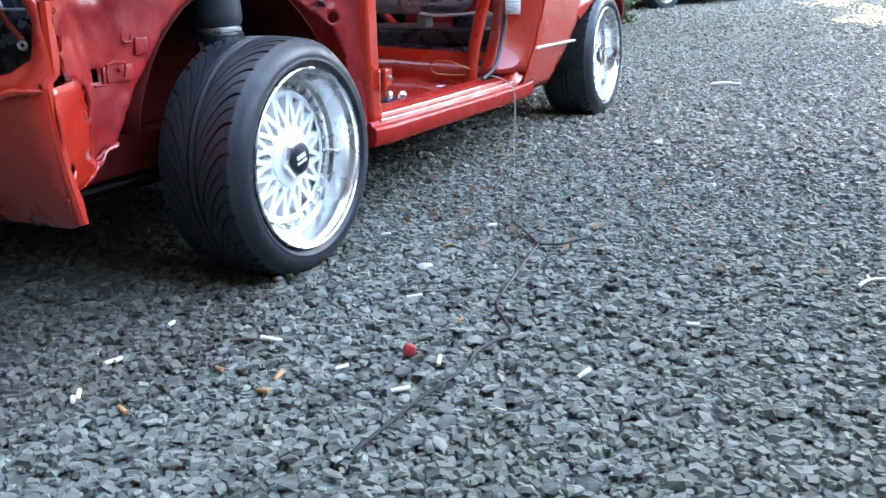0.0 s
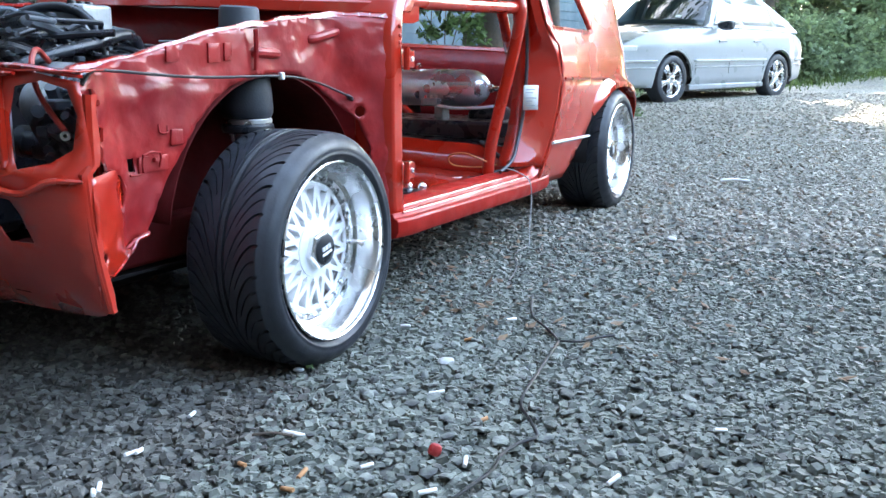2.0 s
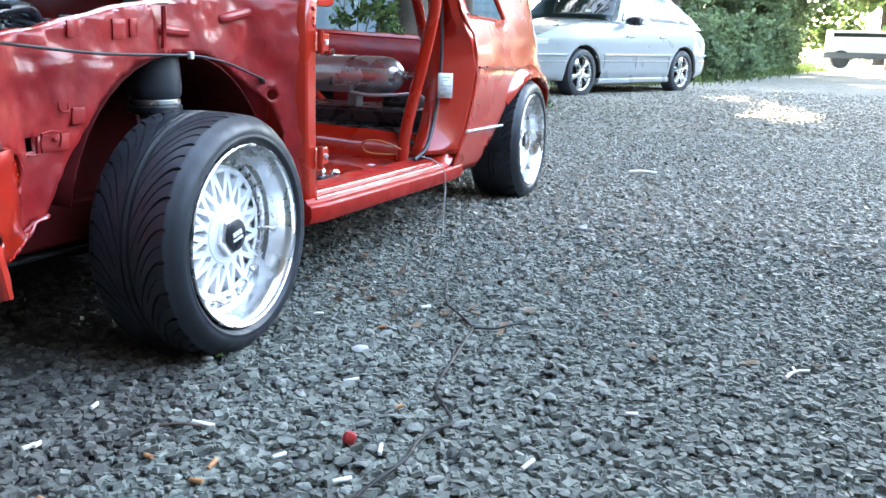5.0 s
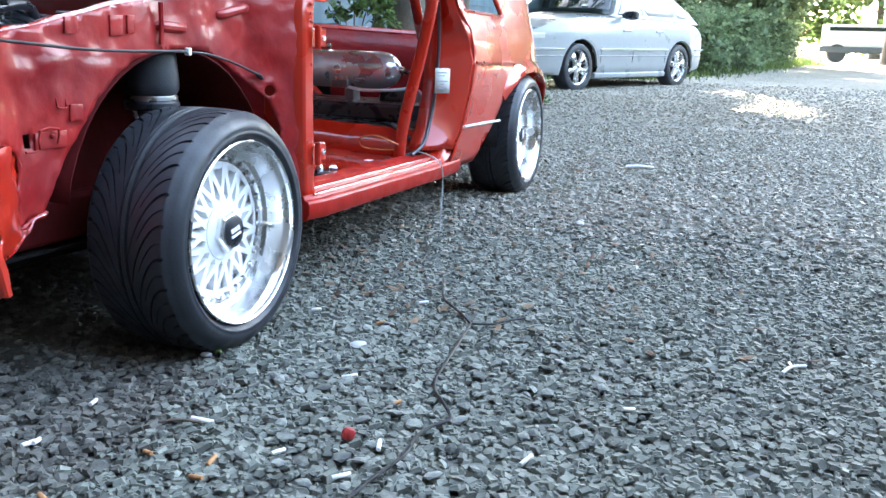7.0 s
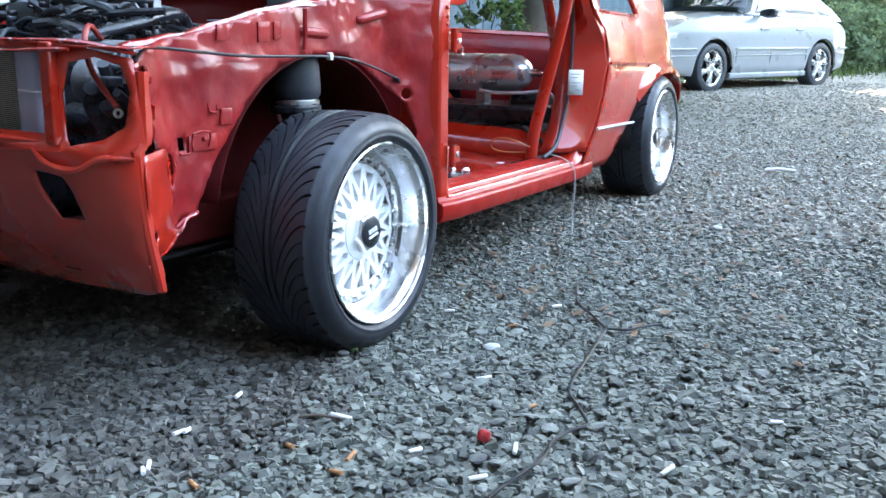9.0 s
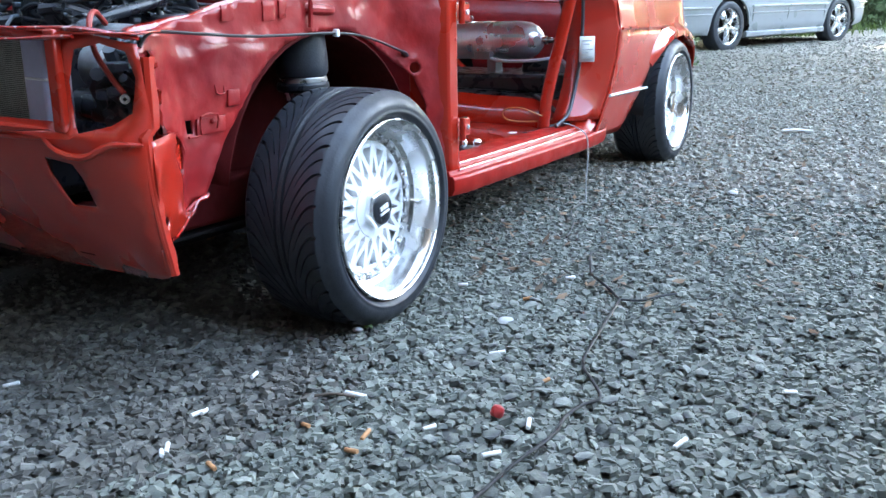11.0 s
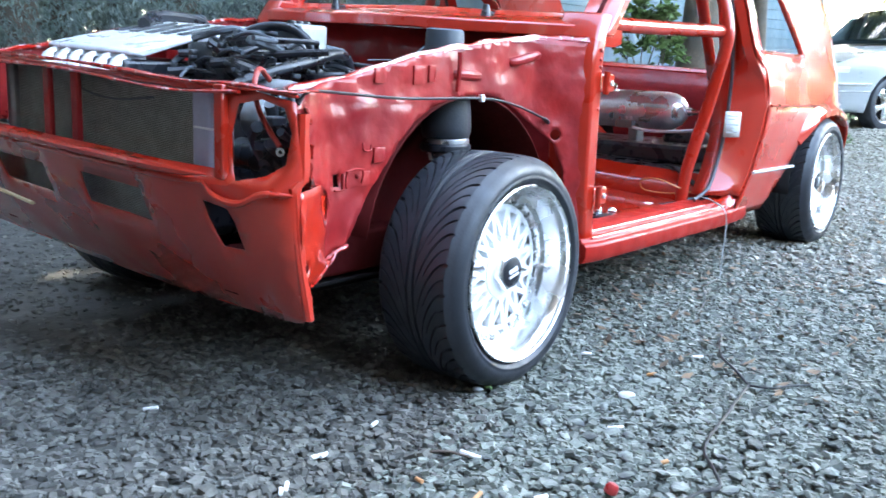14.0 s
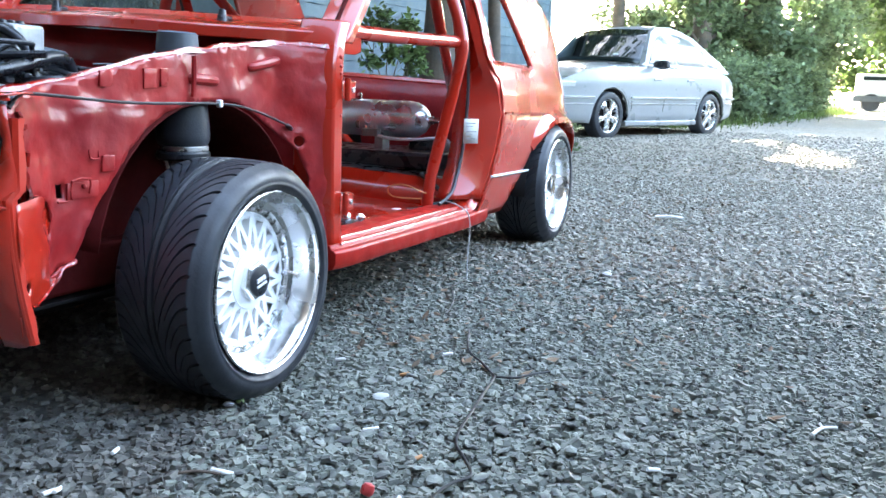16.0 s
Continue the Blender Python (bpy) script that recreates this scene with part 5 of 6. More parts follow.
# upper body: greenhouse, bonnet, boot
gh = [(0.72, 0.96, 0.99), (0.90, 0.98, 1.05), (1.36, 1.0, 1.44), (1.52, 1.0, 1.505), (1.88, 1.0, 1.525), (2.22, 1.0, 1.485), (2.46, 1.0, 1.40), (2.98, 0.99, 1.10), (3.15, 0.98, 0.96)]
rings = []
for x, k, zt in gh:
    zt = 0.95 + (zt - 0.95) * 1.14
    ring = []
    n = 9
    for i in range(n):
        t = i / (n - 1)
        z = 0.95 + (zt - 0.95) * t
        ring.append((x, SC - sal_y(min(z, 1.54), 1.0) * k, z))
    for i in range(1, 8):
        t = i / 8
        yw = sal_y(min(zt, 1.54), 1.0) * k
        ring.append((x, SC - yw + 2 * yw * t, zt + 0.03 * math.sin(math.pi * t)))
    for i in range(n):
        t = 1 - i / (n - 1)
        z = 0.95 + (zt - 0.95) * t
        ring.append((x, SC + sal_y(min(z, 1.54), 1.0) * k, z))
    rings.append(ring)
part("roof", loft(rings), SILVER, saloon, "silver roof and pillars")

screen = part("windscreen", plate([(-0.80, -0.06), (0.90, -0.06), (0.74, 0.92), (-0.58, 0.92)], [], lambda a, b: Vector((0.755 + 0.60 * b - 0.16 * (1 - (a / 0.76) ** 2), SC + a, 1.065 + 0.485 * b + 0.04 * (1 - (a / 0.76) ** 2))), 0.15), GLASSY, saloon, "dark reflecting windscreen", solid=0.004)
part("screen_label", plate([(-0.46, 0.10), (-0.37, 0.10), (-0.365, 0.17), (-0.45, 0.17)], [], lambda a, b: Vector((0.745 + 0.60 * b - 0.16 * (1 - (a / 0.76) ** 2), SC + a, 1.075 + 0.485 * b + 0.04 * (1 - (a / 0.76) ** 2))), 0.05), PAPER, screen)
part("rear_screen", plate([(-0.60, 0.0), (0.60, 0.0), (0.5, 1.0), (-0.5, 1.0)], [], lambda a, b: Vector((3.02 - 0.52 * b + 0.06 * (1 - (a / 0.7) ** 2), SC + a, 1.09 + 0.31 * b + 0.03)), 0.15), GLASSY, saloon, solid=0.004)
part("bonnet", loft([[(x, SC + w * t, z + 0.05 * (1 - t * t)) for t in (-1, -0.8, -0.5, 0, 0.5, 0.8, 1)] + [(x, SC, z - 0.1)] for x, w, z in ((-1.0, 0.70, 0.74), (-0.80, 0.78, 0.82), (-0.3, 0.84, 0.935), (0.2, 0.86, 0.985), (0.86, 0.84, 1.02))]), SILVER, saloon, "silver bonnet")
part("boot_lid", loft([[(x, SC + w * t, z + 0.03 * (1 - t * t)) for t in (-1, -0.8, -0.5, 0, 0.5, 0.8, 1)] + [(x, SC, z - 0.2)] for x, w, z in ((2.90, 0.82, 0.965), (3.1, 0.80, 0.925), (3.28, 0.74, 0.86), (3.36, 0.68, 0.74))]), SILVER, saloon, "silver boot lid")
part("front_bumper", loft([[(x, SC + w * t, z) for x, z, w in ((-1.02 + 0.20 * t * t * t * t, 0.20, 0.72), (-1.10 + 0.22 * t ** 4, 0.26, 0.76), (-1.12 + 0.22 * t ** 4, 0.45, 0.78), (-1.06 + 0.22 * t ** 4, 0.58, 0.76), (-0.90 + 0.2 * t ** 4, 0.60, 0.74), (-0.85, 0.22, 0.7))] for t in (-1, -0.8, -0.5, 0, 0.5, 0.8, 1)]), SILVER, saloon, bevel=0.01)
part("rear_bumper", loft([[(x, SC + w * t, z) for x, z, w in ((3.30 - 0.15 * t ** 4, 0.24, 0.72), (3.40 - 0.2 * t ** 4, 0.30, 0.76), (3.42 - 0.2 * t ** 4, 0.52, 0.76), (3.36 - 0.2 * t ** 4, 0.60, 0.74), (3.2, 0.40, 0.7))] for t in (-1, -0.8, -0.5, 0, 0.5, 0.8, 1)]), SILVER, saloon, bevel=0.01)
for side in (-1, 1):
    part("headlamp", loft([[(x, SC + side * y, z) for y, z in ((0.42, 0.66), (0.76, 0.67), (0.77, 0.765), (0.42, 0.74))] for x in (-1.0, -0.84)]), LAMP, saloon, bevel=0.01)
    part("indicator", loft([[(x, SC + side * (y - k), z) for y, z in ((0.66, 0.665), (0.795, 0.668), (0.805, 0.735), (0.67, 0.752))] for x, k in ((-0.93, 0.02), (-0.76, -0.035))]), AMBER, saloon, bevel=0.01)
    part("corner_lens", loft([[(x, SC + side * (y - k), z) for y, z in ((0.62, 0.69), (0.815, 0.69), (0.82, 0.762), (0.63, 0.772))] for x, k in ((-0.98, 0.03), (-0.72, -0.045))]), LAMP, saloon, bevel=0.012)
    mir = part("door_mirror", loft([[(1.02 + dx, SC + side * y, 1.03 + dz) for dx, dz in ((0, -0.06 * k), (-0.05 * k, -0.03 * k), (-0.05 * k, 0.05 * k), (0, 0.065 * k), (0.05 * k, 0.05 * k), (0.05 * k, -0.04 * k))] for y, k in ((0.86, 0.5), (0.92, 0.9), (1.0, 1.05), (1.08, 0.95), (1.10, 0.7))]), BLACK, saloon, "black door mirror", bevel=0.008)
part("floor_underside", box(-0.9, 3.3, SC - 0.70, SC + 0.70, 0.16, 0.30), UNDER, saloon)


def open_ends(bm):
    """Take the flat end caps off a turned ring."""
    bmesh.ops.delete(bm, geom=[f for f in bm.faces if len(f.verts) > 4], context="FACES")
    return bm


def saloon_wheel():
    w = part("wheel", open_ends(lathe([(0.225, 0.0), (0.232, 0.012), (0.215, 0.02), (0.205, 0.05), (0.205, 0.16), (0.23, 0.19)], 40, "y")), CHROME, saloon, "bright five-spoke alloy wheel")
    part("tyre", open_ends(lathe([(0.228, 0.012), (0.24, -0.006), (0.28, -0.012), (0.312, 0.0), (0.325, 0.02), (0.328, 0.1), (0.325, 0.19), (0.30, 0.21), (0.23, 0.205)], 48, "y")), RUBBER, w, "black tyre")
    bm = bmesh.new()
    for k in range(5):
        a = 2 * math.pi * k / 5
        u, s = Vector((math.cos(a), 0, math.sin(a))), Vector((-math.sin(a), 0, math.cos(a)))
        loft([[u * r + s * hw + Vector((0, 0.05, 0)), u * r + s * hw * 0.6 + Vector((0, y, 0)), u * r - s * hw * 0.6 + Vector((0, y, 0)), u * r - s * hw + Vector((0, 0.05, 0))] for r, hw, y in ((0.045, 0.036, 0.002), (0.12, 0.034, -0.002), (0.19, 0.050, 0.006), (0.218, 0.072, 0.018))], bm=bm)
    lathe([(0, 0.0), (0.035, 0.0), (0.055, 0.006), (0.065, 0.05), (0, 0.05)], 24, "y", bm=bm)
    part("spokes", bm, CHROME, w, "five broad bright spokes", bevel=0.006)
    part("hub_shadow", lathe([(0.0, 0.075), (0.20, 0.075), (0.20, 0.085), (0, 0.085)], 24, "y"), UNDER, w)
    return w


sw = saloon_wheel()
sw.matrix_basis = pose(0, -0.045, 0.315, 0, 20, 0)
for x, y, turn in ((WB, -0.045, 0), (0, 2 * SC + 0.045, 180), (WB, 2 * SC + 0.045, 180)):
    copy_thing(sw, pose(x, y, 0.315, 0, 0, turn) @ pose(0, 0, 0, 0, 50, 0))

# ---- the house ----
house = thing("house", "single-storey house with blue-grey lap siding", "house")
HX0, HX1, HY, HZ = 6.1, 15.8, 3.25, 2.75
part("wall", box(HX0, HX1, HY, HY + 6.0, 0.0, HZ), TRIMWOOD, house, "plain wall behind the siding boards")
part("foundation", box(HX0 - 0.01, HX1 + 0.01, HY - 0.02, HY + 6.01, 0.0, 0.22), TRIMWOOD, house)
for x in (HX0, HX1):
    part("corner_board", box(x - 0.06, x + 0.06, HY - 0.055, HY + 0.02, 0.05, HZ), TRIMWOOD, house, bevel=0.006)
roof_bm = loft([[(x, HY - 0.45, HZ - 0.02), (x, HY - 0.45, HZ + 0.10), (x, HY + 3.0, HZ + 1.7), (x, HY + 6.45, HZ + 0.10), (x, HY + 6.45, HZ - 0.02), (x, HY + 3.0, HZ + 1.55)] for x in (HX0 - 0.4, HX1 + 0.4)])
part("roof", roof_bm, ROOFING, house, "dark shingle roof", smooth=False)
for x in (HX0, HX1):
    part("gable", plate([(HY, HZ - 0.05), (HY + 6.0, HZ - 0.05), (HY + 3.0, HZ + 1.5)], [], lambda a, b: Vector((x, a, b)), 0.5), SIDING, house, solid=0.05)

# unseen slab added behind the camera to keep sky light off the nose
wall_west = tagged(part("wall_west", box(-3.05, -2.85, -9.0, 3.6, 0.0, 8.0), DARK_MATT, None, "plain dark slab added out of view to keep sky light off the nose", kind="structure"), category="wall")

# unseen slab added on the open side to cut low sky from reflections
wall_south = tagged(part("wall_south", box(-2.85, 22.0, -8.7, -8.5, 0.0, 2.9), DARK_MATT, None, "plain dark slab added out of view to darken side reflections", kind="structure"), category="wall")

# low unseen slab added to darken the gravel beside the camera
low_block = tagged(part("wall_fence", box(-2.85, 1.9, -3.25, -3.13, 0.0, 1.15), DARK_MATT, None, "low plain slab added out of view to shade the near gravel", kind="structure"), category="wall")

# ---- plants ----
PR = np.random.RandomState(3)


def leaf_mesh(name, centres, radii, per, size, material, droop=0.0, narrow=0.6, shell=0.5):
    """Many small folded leaves, in clumps."""
    c = np.repeat(centres, per, 0)
    r = np.repeat(radii, per, 0)
    n = len(c)
    d = PR.normal(size=(n, 3))
    d /= np.linalg.norm(d, axis=1, keepdims=True)
    pos = c + d * r * (shell + (1 - shell) * PR.rand(n, 1))
    u = PR.normal(size=(n, 3))
    u[:, 2] = u[:, 2] * 0.6 - droop
    u /= np.linalg.norm(u, axis=1, keepdims=True)
    w = np.cross(u, PR.normal(size=(n, 3)))
    w /= np.linalg.norm(w, axis=1, keepdims=True)
    s = size * (0.6 + 0.8 * PR.rand(n, 1))
    nrm = np.cross(u, w)
    v = np.stack([pos, pos + u * s * 0.5 + w * s * narrow * 0.5 + nrm * s * 0.08, pos + u * s, pos + u * s * 0.5 - w * s * narrow * 0.5 + nrm * s * 0.08], 1).reshape(-1, 3)
    base = np.arange(n)[:, None] * 4
    tri = np.concatenate([base + [0, 1, 2], base + [0, 2, 3]], 0)
    order = np.argsort(np.tile(np.arange(n), 2), kind="stable")
    return raw_mesh(name, v, tri[order], material)


def limb(bm, a, b, r0, r1, sag=0.0, seg=8):
    a, b = Vector(a), Vector(b)
    mid = a.lerp(b, 0.5) + Vector((PR.normal() * 0.05, PR.normal() * 0.05, sag)) * (b - a).length
    return tube([a, mid, b], lambda t: r0 + (r1 - r0) * t, seg, 4, bm=bm)


def blocks_sun_patch(x, y, z, r):
    """True where a clump would shade the sunny strip on the lane."""
    run = z / math.tan(radians(SUN_EL))
    g = Vector((x - run * math.cos(radians(SUN_AZ)), y - run * math.sin(radians(SUN_AZ))))
    a, b = Vector((12.8, -1.3)), Vector((7.8, -2.15))
    q = min(max((g - a).dot(b - a) / (b - a).length_squared, 0), 1)
    return (g - a.lerp(b, q)).length < 0.05 + 0.82 * r


def broad_tree(name, label, x, y, h, crown, trunk, base, leaves, size=0.2, material=None, group="", clumps=70):
    t = thing(name, label, "tree", group, (x, y, 0))
    bm = bmesh.new()
    lean_v = Vector((PR.normal() * 0.03, PR.normal() * 0.03, 1))
    line = [Vector((0, 0, -0.05)), lean_v * h * 0.2, lean_v * h * 0.5 + Vector((PR.normal() * 0.2, PR.normal() * 0.2, 0)), lean_v * h * 0.85]
    tube(line, lambda q: trunk * (1.25 - 1.1 * q) + trunk * 0.35 * max(0, 0.12 - q) / 0.12, 14, 6, bm=bm)
    cs, rs = [], []
    for k in range(clumps):
        a, q = PR.rand() * 2 * math.pi, PR.rand()
        z = base + (h - base) * q
        rad = crown * (0.45 + 0.75 * math.sin(math.pi * min(0.15 + 0.85 * q, 1.0))) * (0.35 + 0.75 * PR.rand() ** 0.5)
        rad *= 0.6 + 0.4 * min(1.0, z / 5.0)
        p = (math.cos(a) * rad, math.sin(a) * rad, z)
        cr = crown * (0.16 + 0.18 * PR.rand())
        if blocks_sun_patch(x + p[0], y + p[1], z, cr):
            continue
        cs.append(p)
        rs.append(cr)
        if k % 4 == 0:
            limb(bm, lean_v * (z * 0.75), p, trunk * 0.3, trunk * 0.06, 0.06, 6)
    part("trunk", bm, BARK, t, "rough grey-brown trunk with limbs")
    part("crown", leaf_mesh("crown", np.array(cs), np.array(rs)[:, None], leaves // clumps, size, material or LEAF, 0.2, 0.62, 0.25), material or LEAF, t, "loose leafy crown")
    return t


def conifer(x, y, h, r, leaves=9000, group="", size=0.11):
    t = thing("conifer", "tall dark evergreen with drooping sprays", "tree", group, (x, y, 0))
    bm = bmesh.new()
    tube([(0, 0, -0.05), (0.05, 0.02, h * 0.4), (0, 0, h)], lambda q: 0.20 * (1.05 - q), 12, 5, bm=bm)
    cs, rs = [], []
    for k in range(90):
        q = (k + PR.rand()) / 90
        z = 0.35 + (h - 0.5) * q
        a = k * 2.4 + PR.rand()
        ln = r * (1 - q) ** 0.7 * (0.6 + 0.55 * PR.rand())
        tip = Vector((math.cos(a) * ln, math.sin(a) * ln, max(z - 0.25 * ln, 0.25)))
        if k % 2 == 0:
            limb(bm, (0, 0, z), tip, 0.03, 0.006, 0.05, 5)
        for f in (0.35, 0.6, 0.82, 1.0):
            cs.append((tip.x * f, tip.y * f, z + (tip.z - z) * f))
            rs.append(0.14 + 0.30 * ln * 0.5)
    part("trunk", bm, BARK, t)
    part("crown", leaf_mesh("crown", np.array(cs), np.array(rs)[:, None] * np.array([[1.0, 1.0, 0.8]]), leaves // len(cs), size, NEEDLE, 1.5, 0.22, 0.05), NEEDLE, t, "dark drooping evergreen sprays")
    return t


for x, y, h, r in ((1.2, 6.2, 13, 2.3), (2.7, 7.0, 15, 2.5), (4.2, 6.4, 14, 2.3), (4.6, 4.6, 12, 1.9)):
    conifer(x, y, h, r, 92000, "evergreen screen behind the car", 0.060)
for x, y, h, r in ((-0.4, 7.4, 14, 2.4), (-2.2, 6.2, 13, 2.4), (-4.2, 7.0, 14, 2.5), (-0.6, 10.0, 15, 2.7), (-4.6, 4.2, 12, 2.2), (2.0, 9.5, 16, 2.8), (4.4, 9.2, 15, 2.6)):
    conifer(x, y, h, r, 13000, "evergreen screen behind the car", 0.28)
for x, y in ((-3.5, 11.5), (-0.5, 13.0), (2.2, 12.5), (4.8, 12.8), (7.0, 12.0)):
    conifer(x, y, 12, 2.9, 9000, "evergreen screen behind the car", 0.42)
broad_tree("house_tree", "thick ivy-streaked tree trunk growing close to the house", 7.05, 1.85, 16.0, 4.4, 0.17, 4.2, 52000, 0.25, LEAF, "", 150)
broad_tree("slim_tree", "slim mossy tree beside the house wall", 7.75, 1.42, 11.0, 2.8, 0.07, 4.0, 14000, 0.22, LEAF)
for x, y, h, c, b, n in ((23.5, 1.25, 16, 2.9, 0.5, 38000), (26.0, 0.35, 17, 2.7, 0.4, 38000), (29.0, -0.35, 18, 2.7, 0.6, 40000), (19.5, 5.6, 16, 4.0, 6.0, 26000)):
    broad_tree("hedgerow_tree", "dense green roadside tree leafed down to the ground", x, y, h, c, 0.26, b, n, 0.18, LEAF, "hedgerow trees behind the saloon", 80)
broad_tree("pale_tree", "slender pale trunk standing behind the saloon", 21.0, 3.0, 17, 4.0, 0.15, 5.6, 34000, 0.28, LEAF2, "", 110)
broad_tree("overhanging_tree", "leafy tree reaching over the lane", 36.0, -5.4, 14, 4.6, 0.22, 2.8, 26000, 0.24, LEAF2)
# tree added for lane shade; its crown stays above the view
broad_tree("canopy_tree", "tall spreading tree added to shade the lane, its crown out of view", 27.2, 1.3, 17.0, 6.2, 0.28, 6.4, 52000, 0.32, LEAF, "", 170)
# tree added out of view for the rear quarter to reflect
broad_tree("lane_tree", "leafy tree added out of view beyond the lane for paint reflections", 30.0, -9.0, 6.5, 3.6, 0.18, 0.8, 12000, 0.30, LEAF)
for x, y, h in ((47.0, -9.5, 9.0), (51.0, -6.0, 11.0), (54.0, -2.0, 12.0)):
    broad_tree("far_tree", "hazy sunlit tree far down the lane", x, y, h, 3.8, 0.2, 0.8, 7000, 0.45, LEAF2, "trees at the end of the lane", 60)
# trees added behind the house, out of the camera's sight
for x, y, h in ((10.5, 11.5, 15), (15.5, 11.0, 15)):
    broad_tree("back_tree", "tall leafy tree added behind the house, hidden from view", x, y, h, 4.0, 0.3, 4.0, 15000, 0.34, LEAF, "trees behind the house", 70)


def bush(name, label, x, y, r, h, n, size, material, narrow=0.6, droop=0.2):
    t = thing(name, label, "bush", "", (x, y, 0))
    bm = bmesh.new()
    cs, rs = [], []
    for k in range(22):
        a, q = PR.rand() * 6.283, PR.rand() ** 0.7
        p = (math.cos(a) * r * q * 0.8, math.sin(a) * r * q * 0.8, h * (0.15 + 0.8 * PR.rand()))
        cs.append(p)
        rs.append(r * (0.22 + 0.2 * PR.rand()))
        if k % 2 == 0:
            limb(bm, (p[0] * 0.15, p[1] * 0.15, 0), p, 0.010, 0.004, 0.05, 5)
    part("stems", bm, BARK, t)
    part("leaves", leaf_mesh("leaves", np.array(cs), np.array(rs)[:, None], n // 22, size, material, droop, narrow, 0.15), material, t)
    return t


bush("shrub", "broad-leaved green shrub growing against the siding", 6.36, 2.05, 0.36, 1.45, 1500, 0.085, LEAF2, 0.55)
bush("weed", "small leafy weed on the gravel by the saloon's nose", 7.95, 0.66, 0.2, 0.36, 420, 0.05, LEAF)
for x, y, r, h in ((19.0, 0.2, 1.1, 1.3), (21.0, -0.2, 1.2, 1.4), (23.0, -0.5, 1.1, 1.3), (27.5, -1.0, 1.2, 1.4)):
    bush("undergrowth", "low green undergrowth along the lane", x, y, r, h, 4200, 0.14, LEAF)

# verge grass
gx = np.stack([PR.uniform(15, 34, 9000), PR.normal(0, 0.5, 9000), np.zeros(9000)], 1)
gx[:, 1] += 0.9 - 0.17 * (gx[:, 0] - 15) + 0.2
hgt = 0.10 + 0.22 * PR.rand(9000)
ang = PR.rand(9000) * 6.283
wv = np.stack([np.cos(ang), np.sin(ang), 0 * ang], 1) * 0.012
tipv = gx + np.stack([PR.normal(0, 0.07, 9000), PR.normal(0, 0.07, 9000), hgt], 1)
gv = np.stack([gx - wv, gx + wv, tipv], 1).reshape(-1, 3)
gv[:, 2] -= 0.006
tagged(part("verge_grass", raw_mesh("verge_grass", gv, np.arange(27000).reshape(-1, 3), GRASS), GRASS, None, "rough green grass along the edge of the lane", kind="stuff"), category="grass")

# ---- far vehicle ----
jeep = thing("off_roader", "small pale off-road car parked far down the lane", "car", "", (39.5, -4.75, 0))
part("body", loft([[(x, y, z) for x, z in ((-0.75, 0.45), (-0.8, 0.75), (-0.7, 0.95), (-0.55, 1.0), (-0.45, 1.50), (0.75, 1.52), (0.85, 1.0), (0.9, 0.5))] for y in (-1.7, -1.4, 0, 1.4, 1.7)]), PEBBLE, jeep, bevel=0.05)
part("window_band", box(-0.50, 0.82, -1.45, 1.45, 1.02, 1.40), GLASSY, jeep, bevel=0.03)
part("bumper", box(-0.88, 0.95, -1.78, 1.78, 0.38, 0.62), GREYPL, jeep, bevel=0.04)
for wy in (-1.1, 1.1):
    for wx in (-0.75, 0.75):
        w = part("wheel", lathe([(0, -0.1), (0.2, -0.1), (0.34, -0.11), (0.36, -0.06), (0.36, 0.08), (0.2, 0.1), (0, 0.1)], 24, "x", (wx, wy, 0.355)), RUBBER, jeep)

# ---- litter on the gravel ----
def butt(x, y, turn, ln=0.034, r=0.0042, m=BUTT, label="short white cigarette end lying on the gravel"):
    bm = lathe([(0, -ln / 2), (r * 0.9, -ln / 2), (r, -ln / 2 + 0.001), (r * 1.03, 0), (r, ln / 2 - 0.001), (r * 0.85, ln / 2), (0, ln / 2)], 10, "y")
    ob = tagged(part("cigarette_end", bm, m, None, label), category="litter", group="cigarette ends")
    ob.matrix_basis = pose(x, y, 0.016, GR.uniform(-12, 12), 0, turn)
    return ob


for i, (x, y) in enumerate(((-0.432, -0.745), (-0.618, -0.769), (-0.757, -0.824), (-0.47, -1.183), (-0.505, -1.323), (-0.106, -1.137), (-0.377, -1.333), (0.458, -1.077), (0.278, -0.846), (-0.036, -1.718), (-0.327, -1.59), (-0.839, 0.281), (-0.693, -0.331), (-0.605, -0.775), (-0.74, -0.819))):
    butt(x, y, (112, 95, 140, 60, 55, 25, 110, 55, 20, 45, 70, 25, 40, 110, 130)[i], GR.uniform(0.026, 0.036))
butt(-0.416, -0.986, 24, 0.042, 0.0045)
for i, (x, y) in enumerate(((-0.563, -0.98), (-0.544, -1.097), (-0.603, -1.108), (-0.751, -0.932), (0.25, -1.046), (-0.199, -1.284))):
    butt(x, y, GR.uniform(0, 180), GR.uniform(0.022, 0.034), 0.0042, BUTT_TAN, "tan cigarette filter trodden into the gravel")
cap = tagged(part("bottle_cap", lathe([(0, 0.0), (0.011, 0.0), (0.0125, 0.004), (0.0125, 0.013), (0.0095, 0.019), (0.004, 0.021), (0, 0.021)], 16, "z"), CHERRY, None, "small red plastic cap lying on the gravel"), category="litter")
cap.matrix_basis = pose(-0.37, -1.264, 0.012, 14, 22, 0)
